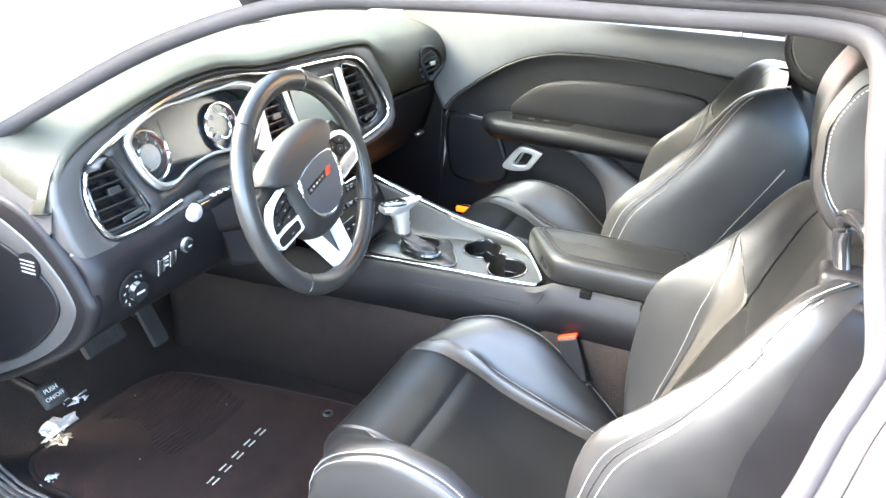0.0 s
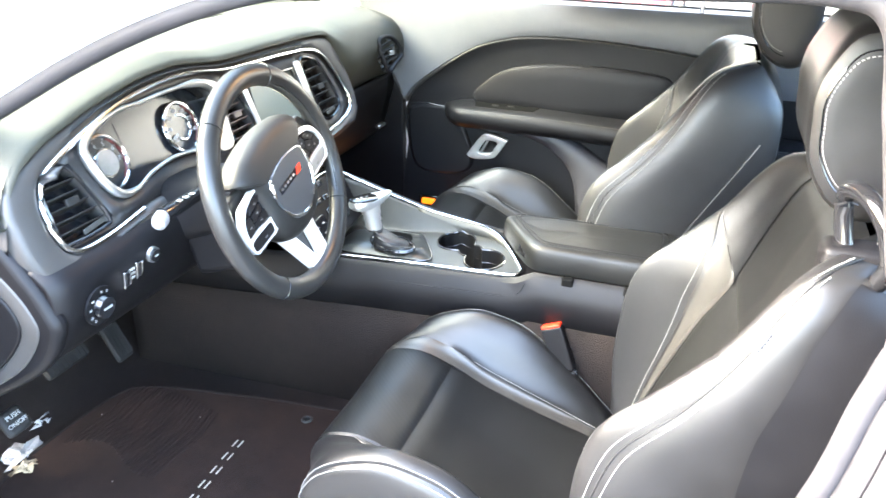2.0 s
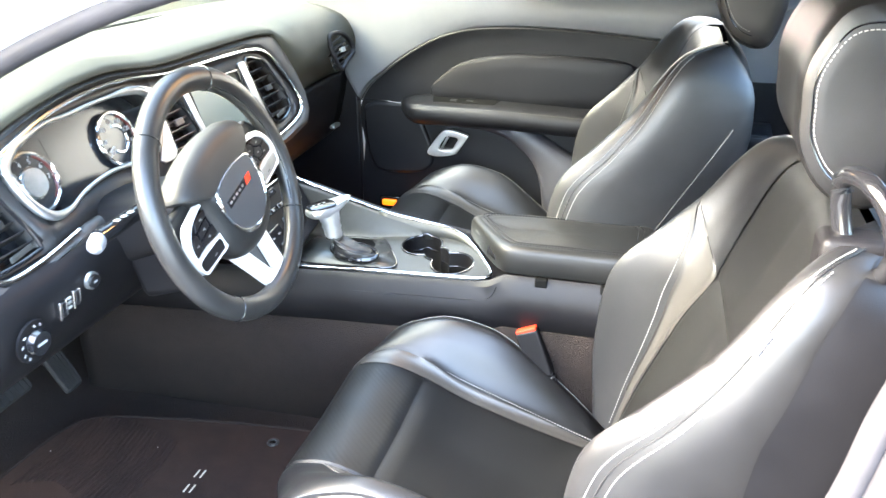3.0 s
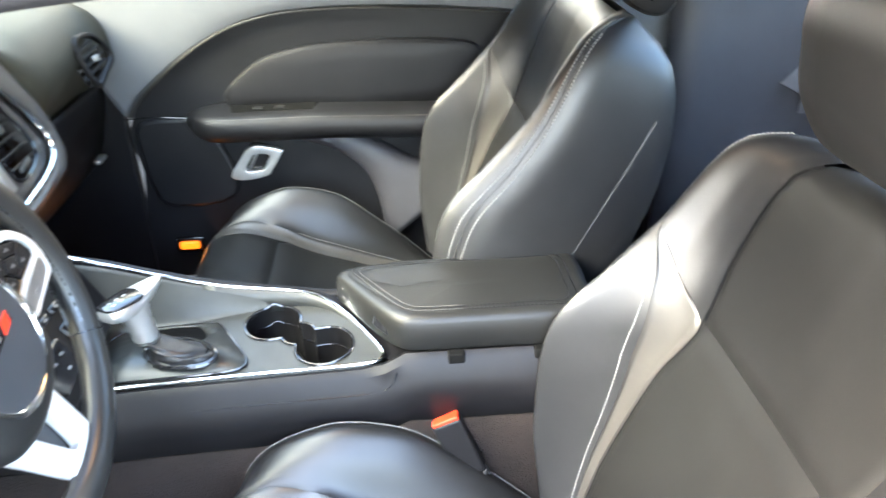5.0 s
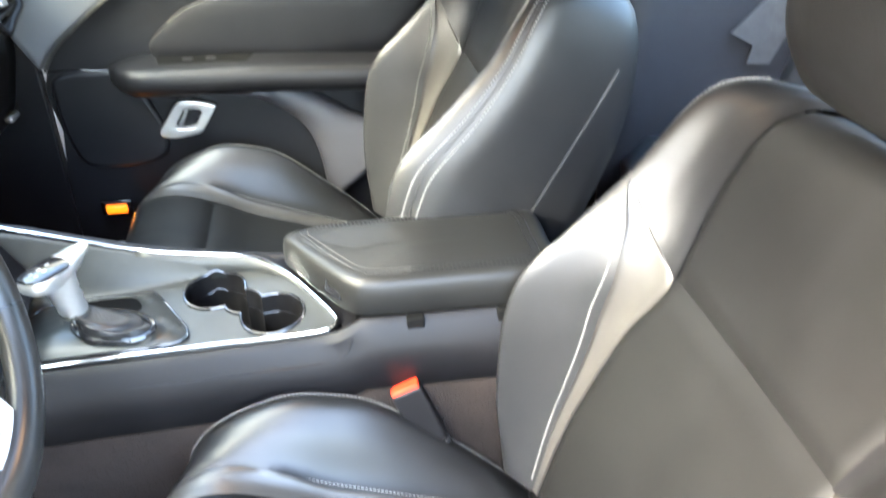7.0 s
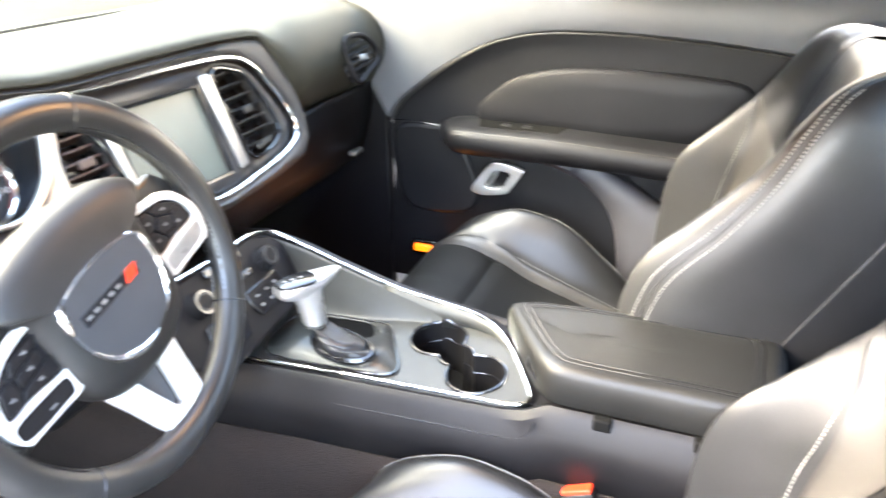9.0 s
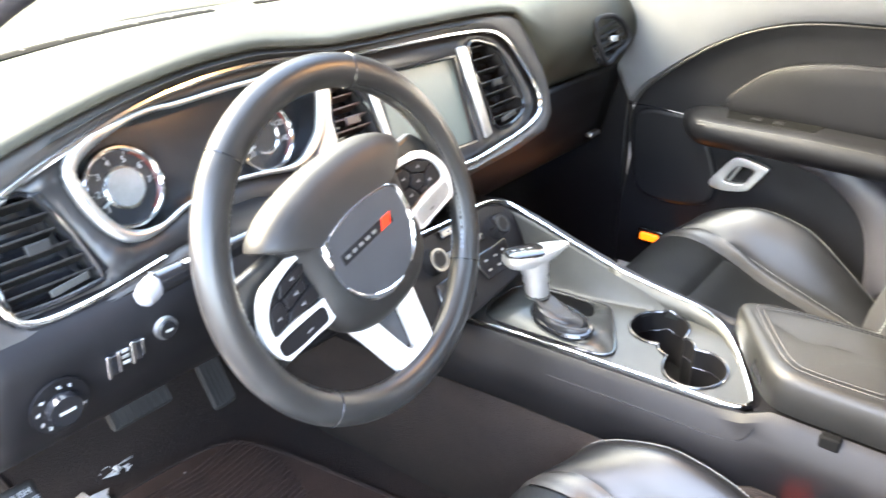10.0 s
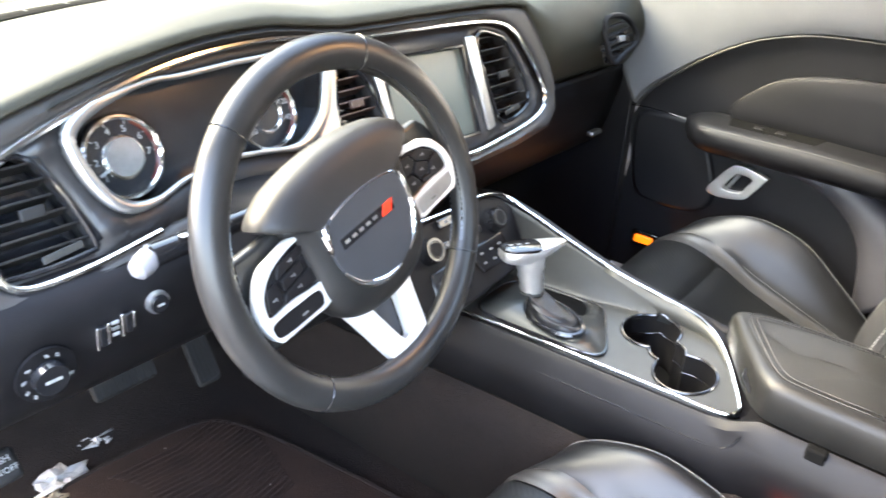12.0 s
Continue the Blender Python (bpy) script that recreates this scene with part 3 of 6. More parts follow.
part("dash_end", sheet([top_rows[0], [(q[0] - .004, -0.391, q[2] - .03) for q in top_rows[0]], [(q[0] - .006, -0.391, min(.46, q[2] - .06)) for q in top_rows[0]]]), CAP_SKIN, dash, "grained dash end")
low = [(-0.260, 0.565), (-0.262, 0.52), (-0.275, 0.47), (-0.29, 0.42), (-0.33, 0.37), (-0.45, 0.34), (-0.62, 0.36)]
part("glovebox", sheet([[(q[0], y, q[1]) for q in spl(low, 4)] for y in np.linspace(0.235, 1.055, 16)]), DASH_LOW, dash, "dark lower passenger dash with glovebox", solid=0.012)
part("glovebox_latch", box((-0.268, 0.955, 0.413), (-0.252, 1.0, 0.424)), SATIN, dash, bevel=.004)

# face slab round the bezel
OUT = [(y, float(crv(EDGE_Y, EDGE_Z, y)[0]) - 0.004) for y in np.linspace(-0.375, 0.655, 40)] + [(0.672, 0.68), (0.690, 0.63), (0.694, 0.585), (0.682, 0.545), (0.65, 0.522), (0.55, 0.512), (0.42, 0.508), (0.24, 0.520),
       (0.05, 0.545), (-0.10, 0.553), (-0.24, 0.538), (-0.34, 0.535), (-0.376, 0.545), (-0.386, 0.58), (-0.386, 0.64)]
part("face_panel", fill(on_face(OUT), [on_face([(0.35 + (q[0] - .35) * 1.006, .645 + (q[1] - .645) * 1.012) for q in BEZEL_LOOP])]), CAP_SKIN, dash, solid=0.10, bevel=0.012, facing=FACE_N)
bezel = part("bezel", fill(on_face(BEZEL_LOOP, -0.010), [on_face(h, -0.010) for h in (CLUSTER, VENT_L, VENT_CL, VENT_CR, SCREEN_LOOP)]), BEZEL, dash, "satin graphite instrument bezel", solid=0.04, facing=FACE_N)
part("bezel_trim", tube([face(q[0], q[1], -0.004) for q in BEZEL_LOOP[:5 * 21]], 0.0042, 8), CHROME, bezel, "bright chrome outline")
part("bezel_trim", tube([face(q[0], q[1], -0.004) for q in BEZEL_LOOP[5 * 24:] + BEZEL_LOOP[:2]], 0.0042, 8), CHROME, bezel, "bright chrome outline")

# instrument cluster
cluster = part("instrument_face", fill([face(q[0], q[1], -0.052) for q in CLUSTER]), LENS, dash, "dark recessed gauge cluster")
part("shroud", sheet([[face(q[0], q[1], d) for q in CLUSTER + CLUSTER[:1]] for d in (-0.008, -0.03, -0.054)]), GLOSS_BLACK, cluster)
ringpts = [face(q[0], q[1], -0.006) for q in CLUSTER]
ring_r = [0.0035 + 0.0045 * max(0, min(1, (abs(q[0] + .035) - .09) / .05)) for q in CLUSTER]
part("cluster_ring", tube(ringpts, ring_r, 10, True), SATIN, cluster, "wide satin chrome gauge surround")


def gauge(y, z, r, numbers, sweep, big):
    c = face(y, z, -0.048)
    gz = part("gauge", disc(c, FACE_N, r, 0.004, 40), LENS, cluster, "round dial with light numerals")
    m = frame_of(c + FACE_N * 0.0045, (0, 1, 0), (-0.33, 0, 0.944))
    circ = lambda rr, a0, a1, n=40, h=0.0: [m @ Vector((rr * math.cos(a0 + (a1 - a0) * i / n), rr * math.sin(a0 + (a1 - a0) * i / n), h)) for i in range(n + 1)]
    part("gauge_ring", tube(circ(r, 0, math.tau)[:-1], 0.0038, 8, True), CHROME, gz)
    part("red_band", tube(circ(r * 0.9, -0.9, 1.1), 0.0022, 6), DIAL_RED, gz)
    if big:
        part("dial_disc", disc(c + FACE_N * .004, FACE_N, r * 0.47, 0.006, 36), DIAL, gz, "silver dotted hub disc")
    part("hub_ring", tube(circ(r * 0.5, 0 if big else -2.3, math.tau if big else 1.6), 0.0028, 8), CHROME, gz)
    for k, text in enumerate(numbers):
        a = radians(sweep[0] + (sweep[1] - sweep[0]) * k / (len(numbers) - 1))
        words("numeral", text, r * 0.24, m @ Matrix.Translation((r * 0.70 * math.cos(a), r * 0.70 * math.sin(a), 0)), LIGHT_MARK, gz)
        part("tick", box((r * .82, -.0005, 0), (r * .9, .0005, .0005), m @ Matrix.Rotation(a, 4, "Z")), LIGHT_MARK, gz)
    a = radians(sweep[0] - 12)
    part("needle", box((r * .5, -.0014, .003), (r * .8, .0014, .005), m @ Matrix.Rotation(a, 4, "Z")), LIGHT_MARK, gz)


gauge(-0.139, 0.653, 0.046, ("1", "2", "3", "4", "5", "6", "7"), (215, 0), True)
gauge(0.068, 0.660, 0.046, ("20", "40", "60", "80", "100", "120", "140"), (215, -20), False)
part("driver_display", prism([face(a, b, -0.0515) for a, b in ((-0.082, 0.64), (0.015, 0.642), (0.017, 0.708), (-0.083, 0.706))], FACE_N * 0.0004), LENS, cluster, "blank dark display between the dials")


def vent(loop, slats, mat, wheel_at, label):
    """An air vent: dark throat, frame, slats one by one, and a thumb wheel."""
    ys, zs = [q[0] for q in loop], [q[1] for q in loop]
    v = part("vent", fill([face(a, b, -0.045) for a, b in loop]), GLOSS_BLACK, dash, label)
    part("throat", sheet([[face(q[0], q[1], d) for q in loop + loop[:1]] for d in (-0.009, -0.046)]), SLAT_DARK, v)
    part("vent_frame", tube([face(q[0], q[1], -0.008) for q in loop], 0.0032, 8, True), GLOSS_BLACK, v)
    for k in range(slats):
        z = min(zs) + (max(zs) - min(zs)) * (k + 0.9) / (slats + 0.6)
        cross = [q[0] for q, w in zip(loop, loop[1:] + loop[:1]) if (q[1] - z) * (w[1] - z) <= 0]
        if len(cross) < 2:
            continue
        a, b = min(cross) + .002, max(cross) - .002
        part("slat", prism([face(a, z + .0015, -.012), face(b, z + .0015, -.012), face(b, z - .006, -.036), face(a, z - .006, -.036)], Vector((-.0008, 0, .0026))), mat, v, bevel=.0007)
    yc, zc = (min(ys) + max(ys)) / 2, (min(zs) + max(zs)) / 2
    part("vent_tab", prism([face(a, b, -0.014) for a, b in ((yc - .013, zc - .006), (yc + .013, zc - .006), (yc + .013, zc + .006), (yc - .013, zc + .006))], FACE_N * 0.007), mat, v, bevel=.002)
    a, b = wheel_at
    part("thumb_wheel", prism([face(a - .022, b - .004, -0.010), face(a + .022, b + .001, -0.010), face(a + .022, b + .009, -0.010), face(a - .022, b + .004, -0.010)], FACE_N * 0.004), GUNMETAL, v, "ribbed thumb wheel", bevel=.0015)
    return v


vent(VENT_L, 6, SLAT_DARK, (-0.250, 0.580), "black air vent with slats")
vent(VENT_CL, 7, SLAT_BROWN, (0.205, 0.596), "air vent with brown-black slats")
vent(VENT_CR, 7, SLAT_DARK, (0.555, 0.569), "black air vent with slats")
part("vent_panel", prism([face(a, b, -0.012) for a, b in ((-0.250, 0.676), (-0.243, 0.676), (-0.205, 0.583), (-0.213, 0.580))], FACE_N * 0.004), GLOSS_BLACK, dash, bevel=.0015)

# touch screen and satin bars
screen_unit = part("screen", prism([face(a, b, -0.030) for a, b in SCREEN_LOOP], FACE_N * 0.010), SCREEN, dash, "blank grey-green touch screen")
part("screen_frame", tube([face(a, b, -0.012) for a, b in SCREEN_LOOP], 0.004, 6, True), GLOSS_BLACK, screen_unit)
part("satin_bar", prism([face(a, b, -0.012) for a, b in ((0.460, 0.700), (0.484, 0.700), (0.494, 0.556), (0.474, 0.552))], FACE_N * 0.010), SATIN, dash, "satin silver upright bar", bevel=.004)
part("satin_bar", prism([face(a, b, -0.012) for a, b in ((0.238, 0.692), (0.252, 0.694), (0.264, 0.566), (0.250, 0.566))], FACE_N * 0.010), SATIN, dash, "satin silver upright bar", bevel=.004)

part("satin_panel", prism([face(a, b, -0.009) for a, b in spl([(0.122, 0.7275), (0.160, 0.716), (0.172, 0.700), (0.157, 0.655), (0.152, 0.604), (0.128, 0.594), (0.100, 0.602), (0.132, 0.635), (0.150, 0.670), (0.156, 0.700)], 2, True)], FACE_N * 0.005), SATIN, dash, "satin silver panel beside the gauges", bevel=.0015)

# passenger end vent
pv = Vector((-0.200, 0.908, 0.645))
PVL = spl([(-0.045, 0.036), (0.01, 0.044), (0.045, 0.02), (0.05, -0.012), (0.005, -0.03), (-0.04, -0.042)], 4, True)
pm = frame_of(pv, (0.15, 1, 0), (-0.30, 0, 0.95))
end_vent = part("vent", fill([pm @ Vector((a, b, -0.012)) for a, b in PVL]), GLOSS_BLACK, dash, "small black air vent")
part("vent_frame", tube([pm @ Vector((a, b, 0.006)) for a, b in PVL], 0.006, 8, True), DASH_LOW, end_vent)
for k in range(5):
    b = -0.03 + 0.0145 * k
    part("slat", box((-.038 + .004 * (k == 0), b - .002, -.008), (.042 - .012 * (k in (0, 4)), b + .002, .004), pm @ Matrix.Rotation(radians(8), 4, "Z")), SLAT_DARK, end_vent)
part("vent_tab", box((-.008, -.006, 0), (.012, .006, .009), pm), SATIN, end_vent, bevel=.002)

# defroster slots and corner grilles on the dash top
for y0, y1 in ((-0.19, 0.30), (0.40, 0.89)):
    mid = 0.35
    line = [(-0.672 + 0.64 * (y - mid) ** 2, y, 0.0) for y in np.linspace(y0, y1, 14)]
    pts = [Vector((x, y, 0.7550 - max(0, -.5 - x) * .098)) for x, y, _ in line]
    part("defrost_slot", tube(pts, 0.0135, 6, flat=0.25), SLOT, dash)
    for a, b in zip(pts[::2], pts[1::2]):
        c = a.lerp(b, .5)
        part("slot_fin", box((c.x - .008, c.y - .0012, c.z), (c.x + .008, c.y + .0012, c.z + .0034)), RUBBER, dash)
for y0 in (-0.33, 0.93):
    for k in range(9):
        part("grille_rib", box((-0.485 + k * .011, y0 - .03, 0.740), (-0.480 + k * .011, y0 + .08, 0.7530 - k * .0004)), SLOT, dash)

# lower knee panel, lamp switch, dimmers, ignition
knee = [(-0.215, 0.556), (-0.188, 0.530), (-0.186, 0.49), (-0.200, 0.445), (-0.235, 0.405), (-0.32, 0.39), (-0.48, 0.40)]
knee_rows = [[(q[0], y, q[1]) for q in spl(knee, 5)] for y in np.linspace(-0.385, 0.235, 16)]
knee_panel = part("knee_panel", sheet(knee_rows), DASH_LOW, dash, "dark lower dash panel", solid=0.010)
KN = Vector((0.97, 0, -0.1)).normalized()
km = frame_of((-0.174, -0.306, 0.478), (0, 1, 0), (0.1, 0, 0.97))
knob = part("lamp_switch", disc(km @ Vector((0, 0, 0)), km.to_3x3() @ Vector((0, 0, 1)), 0.031, 0.004, 36), DASH_LOW, dash, "round rotary headlamp switch with light markings")
part("knob", disc(km @ Vector((0, 0, .006)), km.to_3x3() @ Vector((0, 0, 1)), 0.019, 0.010, 30, .017), GLOSS_BLACK, knob)
part("pointer", box((-.008, -.0018, .0155), (.009, .0018, .0167), km), LIGHT_MARK, knob)
for a in (62, 88, 140, 172, 205, 232, 340):
    part("mark", joined([box((.0225, -.0026, .006), (.0238, .0012, .0065), km @ Matrix.Rotation(radians(a), 4, "Z")), box((.0245, -.0012, .006), (.0262, .0022, .0065), km @ Matrix.Rotation(radians(a), 4, "Z"))]), LIGHT_MARK, knob)
for dy, dz, w, h in ((.056, .015, .0016, .014), (.069, .017, .0016, .013), (.085, .020, .0016, .014), (.098, .022, .0014, .010)):
    part("dimmer_edge", box((dy - w, dz - h, -.002), (dy + w, dz + h, .004), km), CHROME, knee_panel, bevel=.0006)
for dy, dz in ((.0625, .016), (.0915, .021)):
    part("dimmer_wheel", box((dy - .004, dz - .012, -.002), (dy + .004, dz + .012, .005), km), GLOSS_BLACK, knee_panel, bevel=.001)
for k in range(3):
    part("dimmer_mark", box((.073, .010 + k * .0075, .001), (.081, .014 + k * .0075, .0028), km), LIGHT_MARK if k != 1 else SATIN, knee_panel, bevel=.0006)
ign = part("ignition_button", disc(km @ Vector((.128, .03, -.002)), km.to_3x3() @ Vector((0, 0, 1)), 0.0135, 0.006, 28), SATIN, knee_panel, "round ignition switch with a bright rim")
part("button_face", disc(km @ Vector((.128, .03, .004)), km.to_3x3() @ Vector((0, 0, 1)), 0.0105, 0.004, 28), GLOSS_BLACK, ign)
part("mark", box((.124, .0285, .008), (.132, .0315, .0086), km), LIGHT_MARK, ign)

# dash end cover beside the open door, with its round grille
CAP = spl([(-0.335, 0.640), (-0.262, 0.612), (-0.212, 0.560), (-0.180, 0.510), (-0.170, 0.470), (-0.222, 0.395), (-0.395, 0.288), (-0.48, 0.262), (-0.56, 0.30), (-0.58, 0.5), (-0.50, 0.64)], 6, True)
cap = part("end_cover", prism([(x, -0.398, z) for x, z in CAP], (0, 0.03, 0)), DASH_LOW, dash, "dark dash end cover with a round grille", bevel=.012)
CAPI = spl([(-0.40, 0.585), (-0.330, 0.560), (-0.275, 0.535), (-0.238, 0.500), (-0.236, 0.458), (-0.29, 0.395), (-0.37, 0.340), (-0.46, 0.31), (-0.53, 0.34), (-0.54, 0.5), (-0.48, 0.6)], 6, True)
part("rim", fill([(a[0] + (b[0] - a[0]) * .48, -0.4005, a[1] + (b[1] - a[1]) * .48) for a, b in zip(CAP, CAPI)], [[(b[0], -0.4005, b[1]) for b in CAPI]]), CAP_SKIN, cap, "grey ring on the end cover", solid=.012, bevel=.004, facing=(0, -1, 0))
part("inset", prism([(x, -0.4025, z) for x, z in CAPI], (0, 0.012, 0)), DASH_LOW, cap, bevel=.003)
gr = part("round_grille", disc((-0.278, -0.400, 0.535), (0, -1, 0), 0.022, 0.004, 32), DASH_LOW, cap)
for k in range(4):
    part("grille_slot", box((-0.292, -0.4055, 0.5235 + k * .0065), (-0.264, -0.4035, 0.5255 + k * .0065)), DIM_MARK, gr)
part("dash_side", prism([(x, -0.388, z) for x, z in ((-0.262, 0.62), (-0.232, 0.58), (-0.205, 0.545), (-0.195, 0.50), (-0.215, 0.42), (-0.45, 0.40), (-0.75, 0.5), (-0.8, 0.66), (-0.5, 0.695), (-0.34, 0.672))], (0, 0.02, 0)), DASH_SKIN, dash, bevel=.003)

# ---------------------------------------------------------------- steering wheel and column
WC = Vector((-0.013, -0.027, 0.604))
WN = Vector((0.9552, 0, 0.2959))
WU = Vector((-0.2959, 0, 0.9552))
wm = frame_of(WC, (0, 1, 0), WU) @ Matrix.Rotation(radians(15), 4, "Z")
sw = thing("steering_wheel", WC, "black leather three-spoke steering wheel with satin silver trim", "steering wheel")
W = lambda a, b, h=0.0: wm @ Vector((a, b, h))
ringp = [W(0.181 * math.cos(i * math.tau / 96), 0.181 * math.sin(i * math.tau / 96)) for i in range(96)]
part("rim", tube(ringp, 0.0188, 16, True, flat=0.86, up=WN), WHEEL_LEATHER, sw, "black stitched leather rim")
for a in (121, 59, -43, -137):
    d = Vector((math.cos(radians(a)), math.sin(radians(a)), 0))
    t = Vector((-d.y, d.x, 0))
    loop = [wm @ (d * (0.181 + 0.0192 * math.cos(k * math.tau / 20)) + Vector((0, 0, 0.0166 * math.sin(k * math.tau / 20)))) for k in range(20)]
    part("seam", tube(loop, 0.0007, 6, True), GLOSS_BLACK, sw)
lace = []
for a0, a1 in ((-38, 56), (124, 218)):
    for h in (0.008, -0.008):
        lace.append([wm @ Vector((0.1655 * math.cos(radians(a)), 0.1655 * math.sin(radians(a)), h)) for a in np.linspace(a0, a1, 40)])
part("lacing", stitches(lace, .006, .0045, .0009), GLOSS_BLACK, sw, kind="stuff")
# airbag cover: a domed shield
HUB = [(-0.114, 0.061), (-0.088, 0.081), (-0.045, 0.091), (0.0, 0.094), (0.045, 0.091), (0.088, 0.081), (0.114, 0.061), (0.092, 0.043), (0.086, 0.010), (0.086, -0.025), (0.084, -0.048), (0.068, -0.077), (0.038, -0.093), (0.0, -0.098), (-0.038, -0.093), (-0.068, -0.077), (-0.084, -0.048), (-0.086, -0.025), (-0.086, 0.010), (-0.092, 0.043)]
hub = [np.array(q) for q in spl(HUB, 5, True)]
rows = [[W(q[0] * s, q[1] * s + .002, h) for q in hub] for s, h in ((0.96, -0.03), (1.0, -0.018), (1.0, -0.008), (0.985, 0.002), (0.94, 0.010), (0.85, 0.0165), (0.72, 0.0205), (0.4, 0.022), (0.15, 0.022))]
airbag = part("airbag_cover", loft(rows), HUB_SKIN, sw, "smooth dark airbag cover")
BADGE = spl([(-0.058, 0.030), (-0.034, 0.039), (0.0, 0.042), (0.034, 0.039), (0.058, 0.030), (0.063, 0.004), (0.059, -0.020), (0.044, -0.044), (0.020, -0.057), (0.0, -0.060), (-0.020, -0.057), (-0.044, -0.044), (-0.059, -0.020), (-0.063, 0.004)], 4, True)
badge = part("badge", prism([W(q[0], q[1], 0.021) for q in BADGE], WN * .0045), BADGE_SKIN, airbag, "slate grey shield badge plate", bevel=.001)
for i, j in ((14, 31), (33, 49), (52, 58)):
    line = [W(q[0], q[1], 0.0235) for q in (BADGE + BADGE)[i:j]]
    part("badge_trim", tube(line, [.0022 + .0024 * math.sin(math.pi * k / (len(line) - 1)) for k in range(len(line))], 8), CHROME, badge, "polished chrome edge")
for i, j in ((2, 15),):
    part("badge_trim", tube([W(q[0], q[1], 0.0245) for q in BADGE[i:j]], 0.0016, 6), CHROME, badge, "thin chrome edge")
part("badge_bar", box((-.049, .0, .0255), (.035, .0125, .0262), wm), GLOSS_BLACK, badge, bevel=.0006)
for k in range(5):
    part("badge_mark", box((-.044 + k * .0112, .0045, .0262), (-.0375 + k * .0112, .0080, .0266), wm), SATIN, badge)
part("badge_slash", prism([W(a, b, .0262) for a, b in ((.014, .001), (.029, .001), (.036, .0122), (.021, .0122))], WN * .001), RED_PLASTIC, badge, "red slanted slash")
# side spokes: a silver frame with key pads let into it
for sx in (-1, 1):
    f = lambda q: [(sx * a, b) for a, b in q]
    SP = spl(f([(0.070, 0.036), (0.120, 0.0355), (0.1375, 0.0300), (0.1505, 0.0155), (0.1590, -0.002), (0.1600, -0.018), (0.155, -0.034), (0.149, -0.041), (0.142, -0.0415), (0.110, -0.0425), (0.080, -0.0425), (0.070, -0.02)]), 4, True)
    PAD = spl(f([(0.072, 0.032), (0.118, 0.0295), (0.143, 0.013), (0.1505, -0.006), (0.146, -0.0135), (0.118, -0.013), (0.076, -0.015)]), 4, True)
    LOW = spl(f([(0.086, -0.0235), (0.112, -0.0200), (0.147, -0.0190), (0.1530, -0.026), (0.149, -0.036), (0.128, -0.0395), (0.100, -0.0405), (0.086, -0.0395)]), 4, True)
    spoke = part("spoke", fill([W(q[0], q[1], 0.010) for q in SP], [[W(q[0], q[1], 0.010) for q in PAD], [W(q[0], q[1], 0.010) for q in LOW]]), SILVER, sw, "silver spoke frame round the control keys", solid=.012, bevel=.0012, facing=WN)
    pad = part("key_pad", prism([W(q[0], q[1], -0.002) for q in PAD], WN * .008), GLOSS_BLACK, spoke, "black key pad")
    if sx > 0:
        PADKEYS = [((.076, .030), (.098, .029), (.104, .019), (.094, .009), (.076, .010)), ((.100, .029), (.118, .028), (.141, .013), (.126, .009), (.107, .018)),
                ((.096, .008), (.106, .017), (.124, .008), (.119, -.004), (.103, -.003)), ((.076, .008), (.093, .007), (.101, -.004), (.103, -.011), (.077, -.013)), ((.126, .007), (.142, .011), (.148, -.006), (.144, -.012), (.106, -.011), (.105, -.005), (.120, -.006))]
    else:
        PADKEYS = [((-.080, .029), (-.116, .027), (-.124, .015), (-.086, .020)), ((-.090, .016), (-.120, .011), (-.121, .000), (-.091, .005)), ((-.083, .003), (-.122, -.003), (-.128, -.011), (-.083, -.013)), ((-.126, .013), (-.140, .012), (-.148, -.006), (-.145, -.011), (-.131, -.010), (-.124, .0))]
    for key in PADKEYS:
        part("key", prism([W(q[0], q[1], 0.006) for q in key], WN * .0035), DASH_LOW, pad, bevel=.0012)
        cx, cy = sum(q[0] for q in key) / len(key), sum(q[1] for q in key) / len(key)
        part("key_mark", joined([box((cx - .0028, cy - .0004, .0094), (cx + .0010, cy + .0010, .0099), wm), box((cx + .0015, cy - .002, .0094), (cx + .0024, cy + .002, .0099), wm)]), DIM_MARK, pad)
    low_pad = part("lower_pad", prism([W(q[0], q[1], -0.002) for q in LOW], WN * .0105), SATIN if sx > 0 else DASH_LOW, spoke, bevel=.001)
    part("key_mark", box((sx * .112 - .004, -.034, .0084), (sx * .112 + .004, -.0325, .0090), wm), DIM_MARK, low_pad)
    part("spoke_back", prism([W(sx * a, b, -0.024) for a, b in ((.06, .05), (.15, .05), (.175, .02), (.176, -.03), (.155, -.056), (.06, -.045))], WN * .015), WHEEL_LEATHER, sw, bevel=.005)
# lower V spoke
VO = spl([(-0.056, -0.078), (-0.044, -0.115), (-0.032, -0.160), (-0.018, -0.186), (0.0, -0.190), (0.018, -0.186), (0.032, -0.160), (0.044, -0.115), (0.056, -0.078)], 4)
VI = spl([(-0.026, -0.080), (-0.017, -0.115), (-0.007, -0.149), (0.0, -0.153), (0.007, -0.149), (0.017, -0.115), (0.026, -0.080)], 4)
vh = lambda b: -0.016 + 0.022 * min(1, max(0, (-0.085 - b) / 0.1))
part("lower_spoke", fill([W(a, b, vh(b)) for a, b in VO], [[W(a, b, vh(b)) for a, b in VI]]), SILVER, sw, "bright silver lower spoke", solid=.012, bevel=.002, facing=WN)
part("spoke_infill", prism([W(a, b, vh(b) - .018) for a, b in VI], WN * .004), RUBBER, sw)
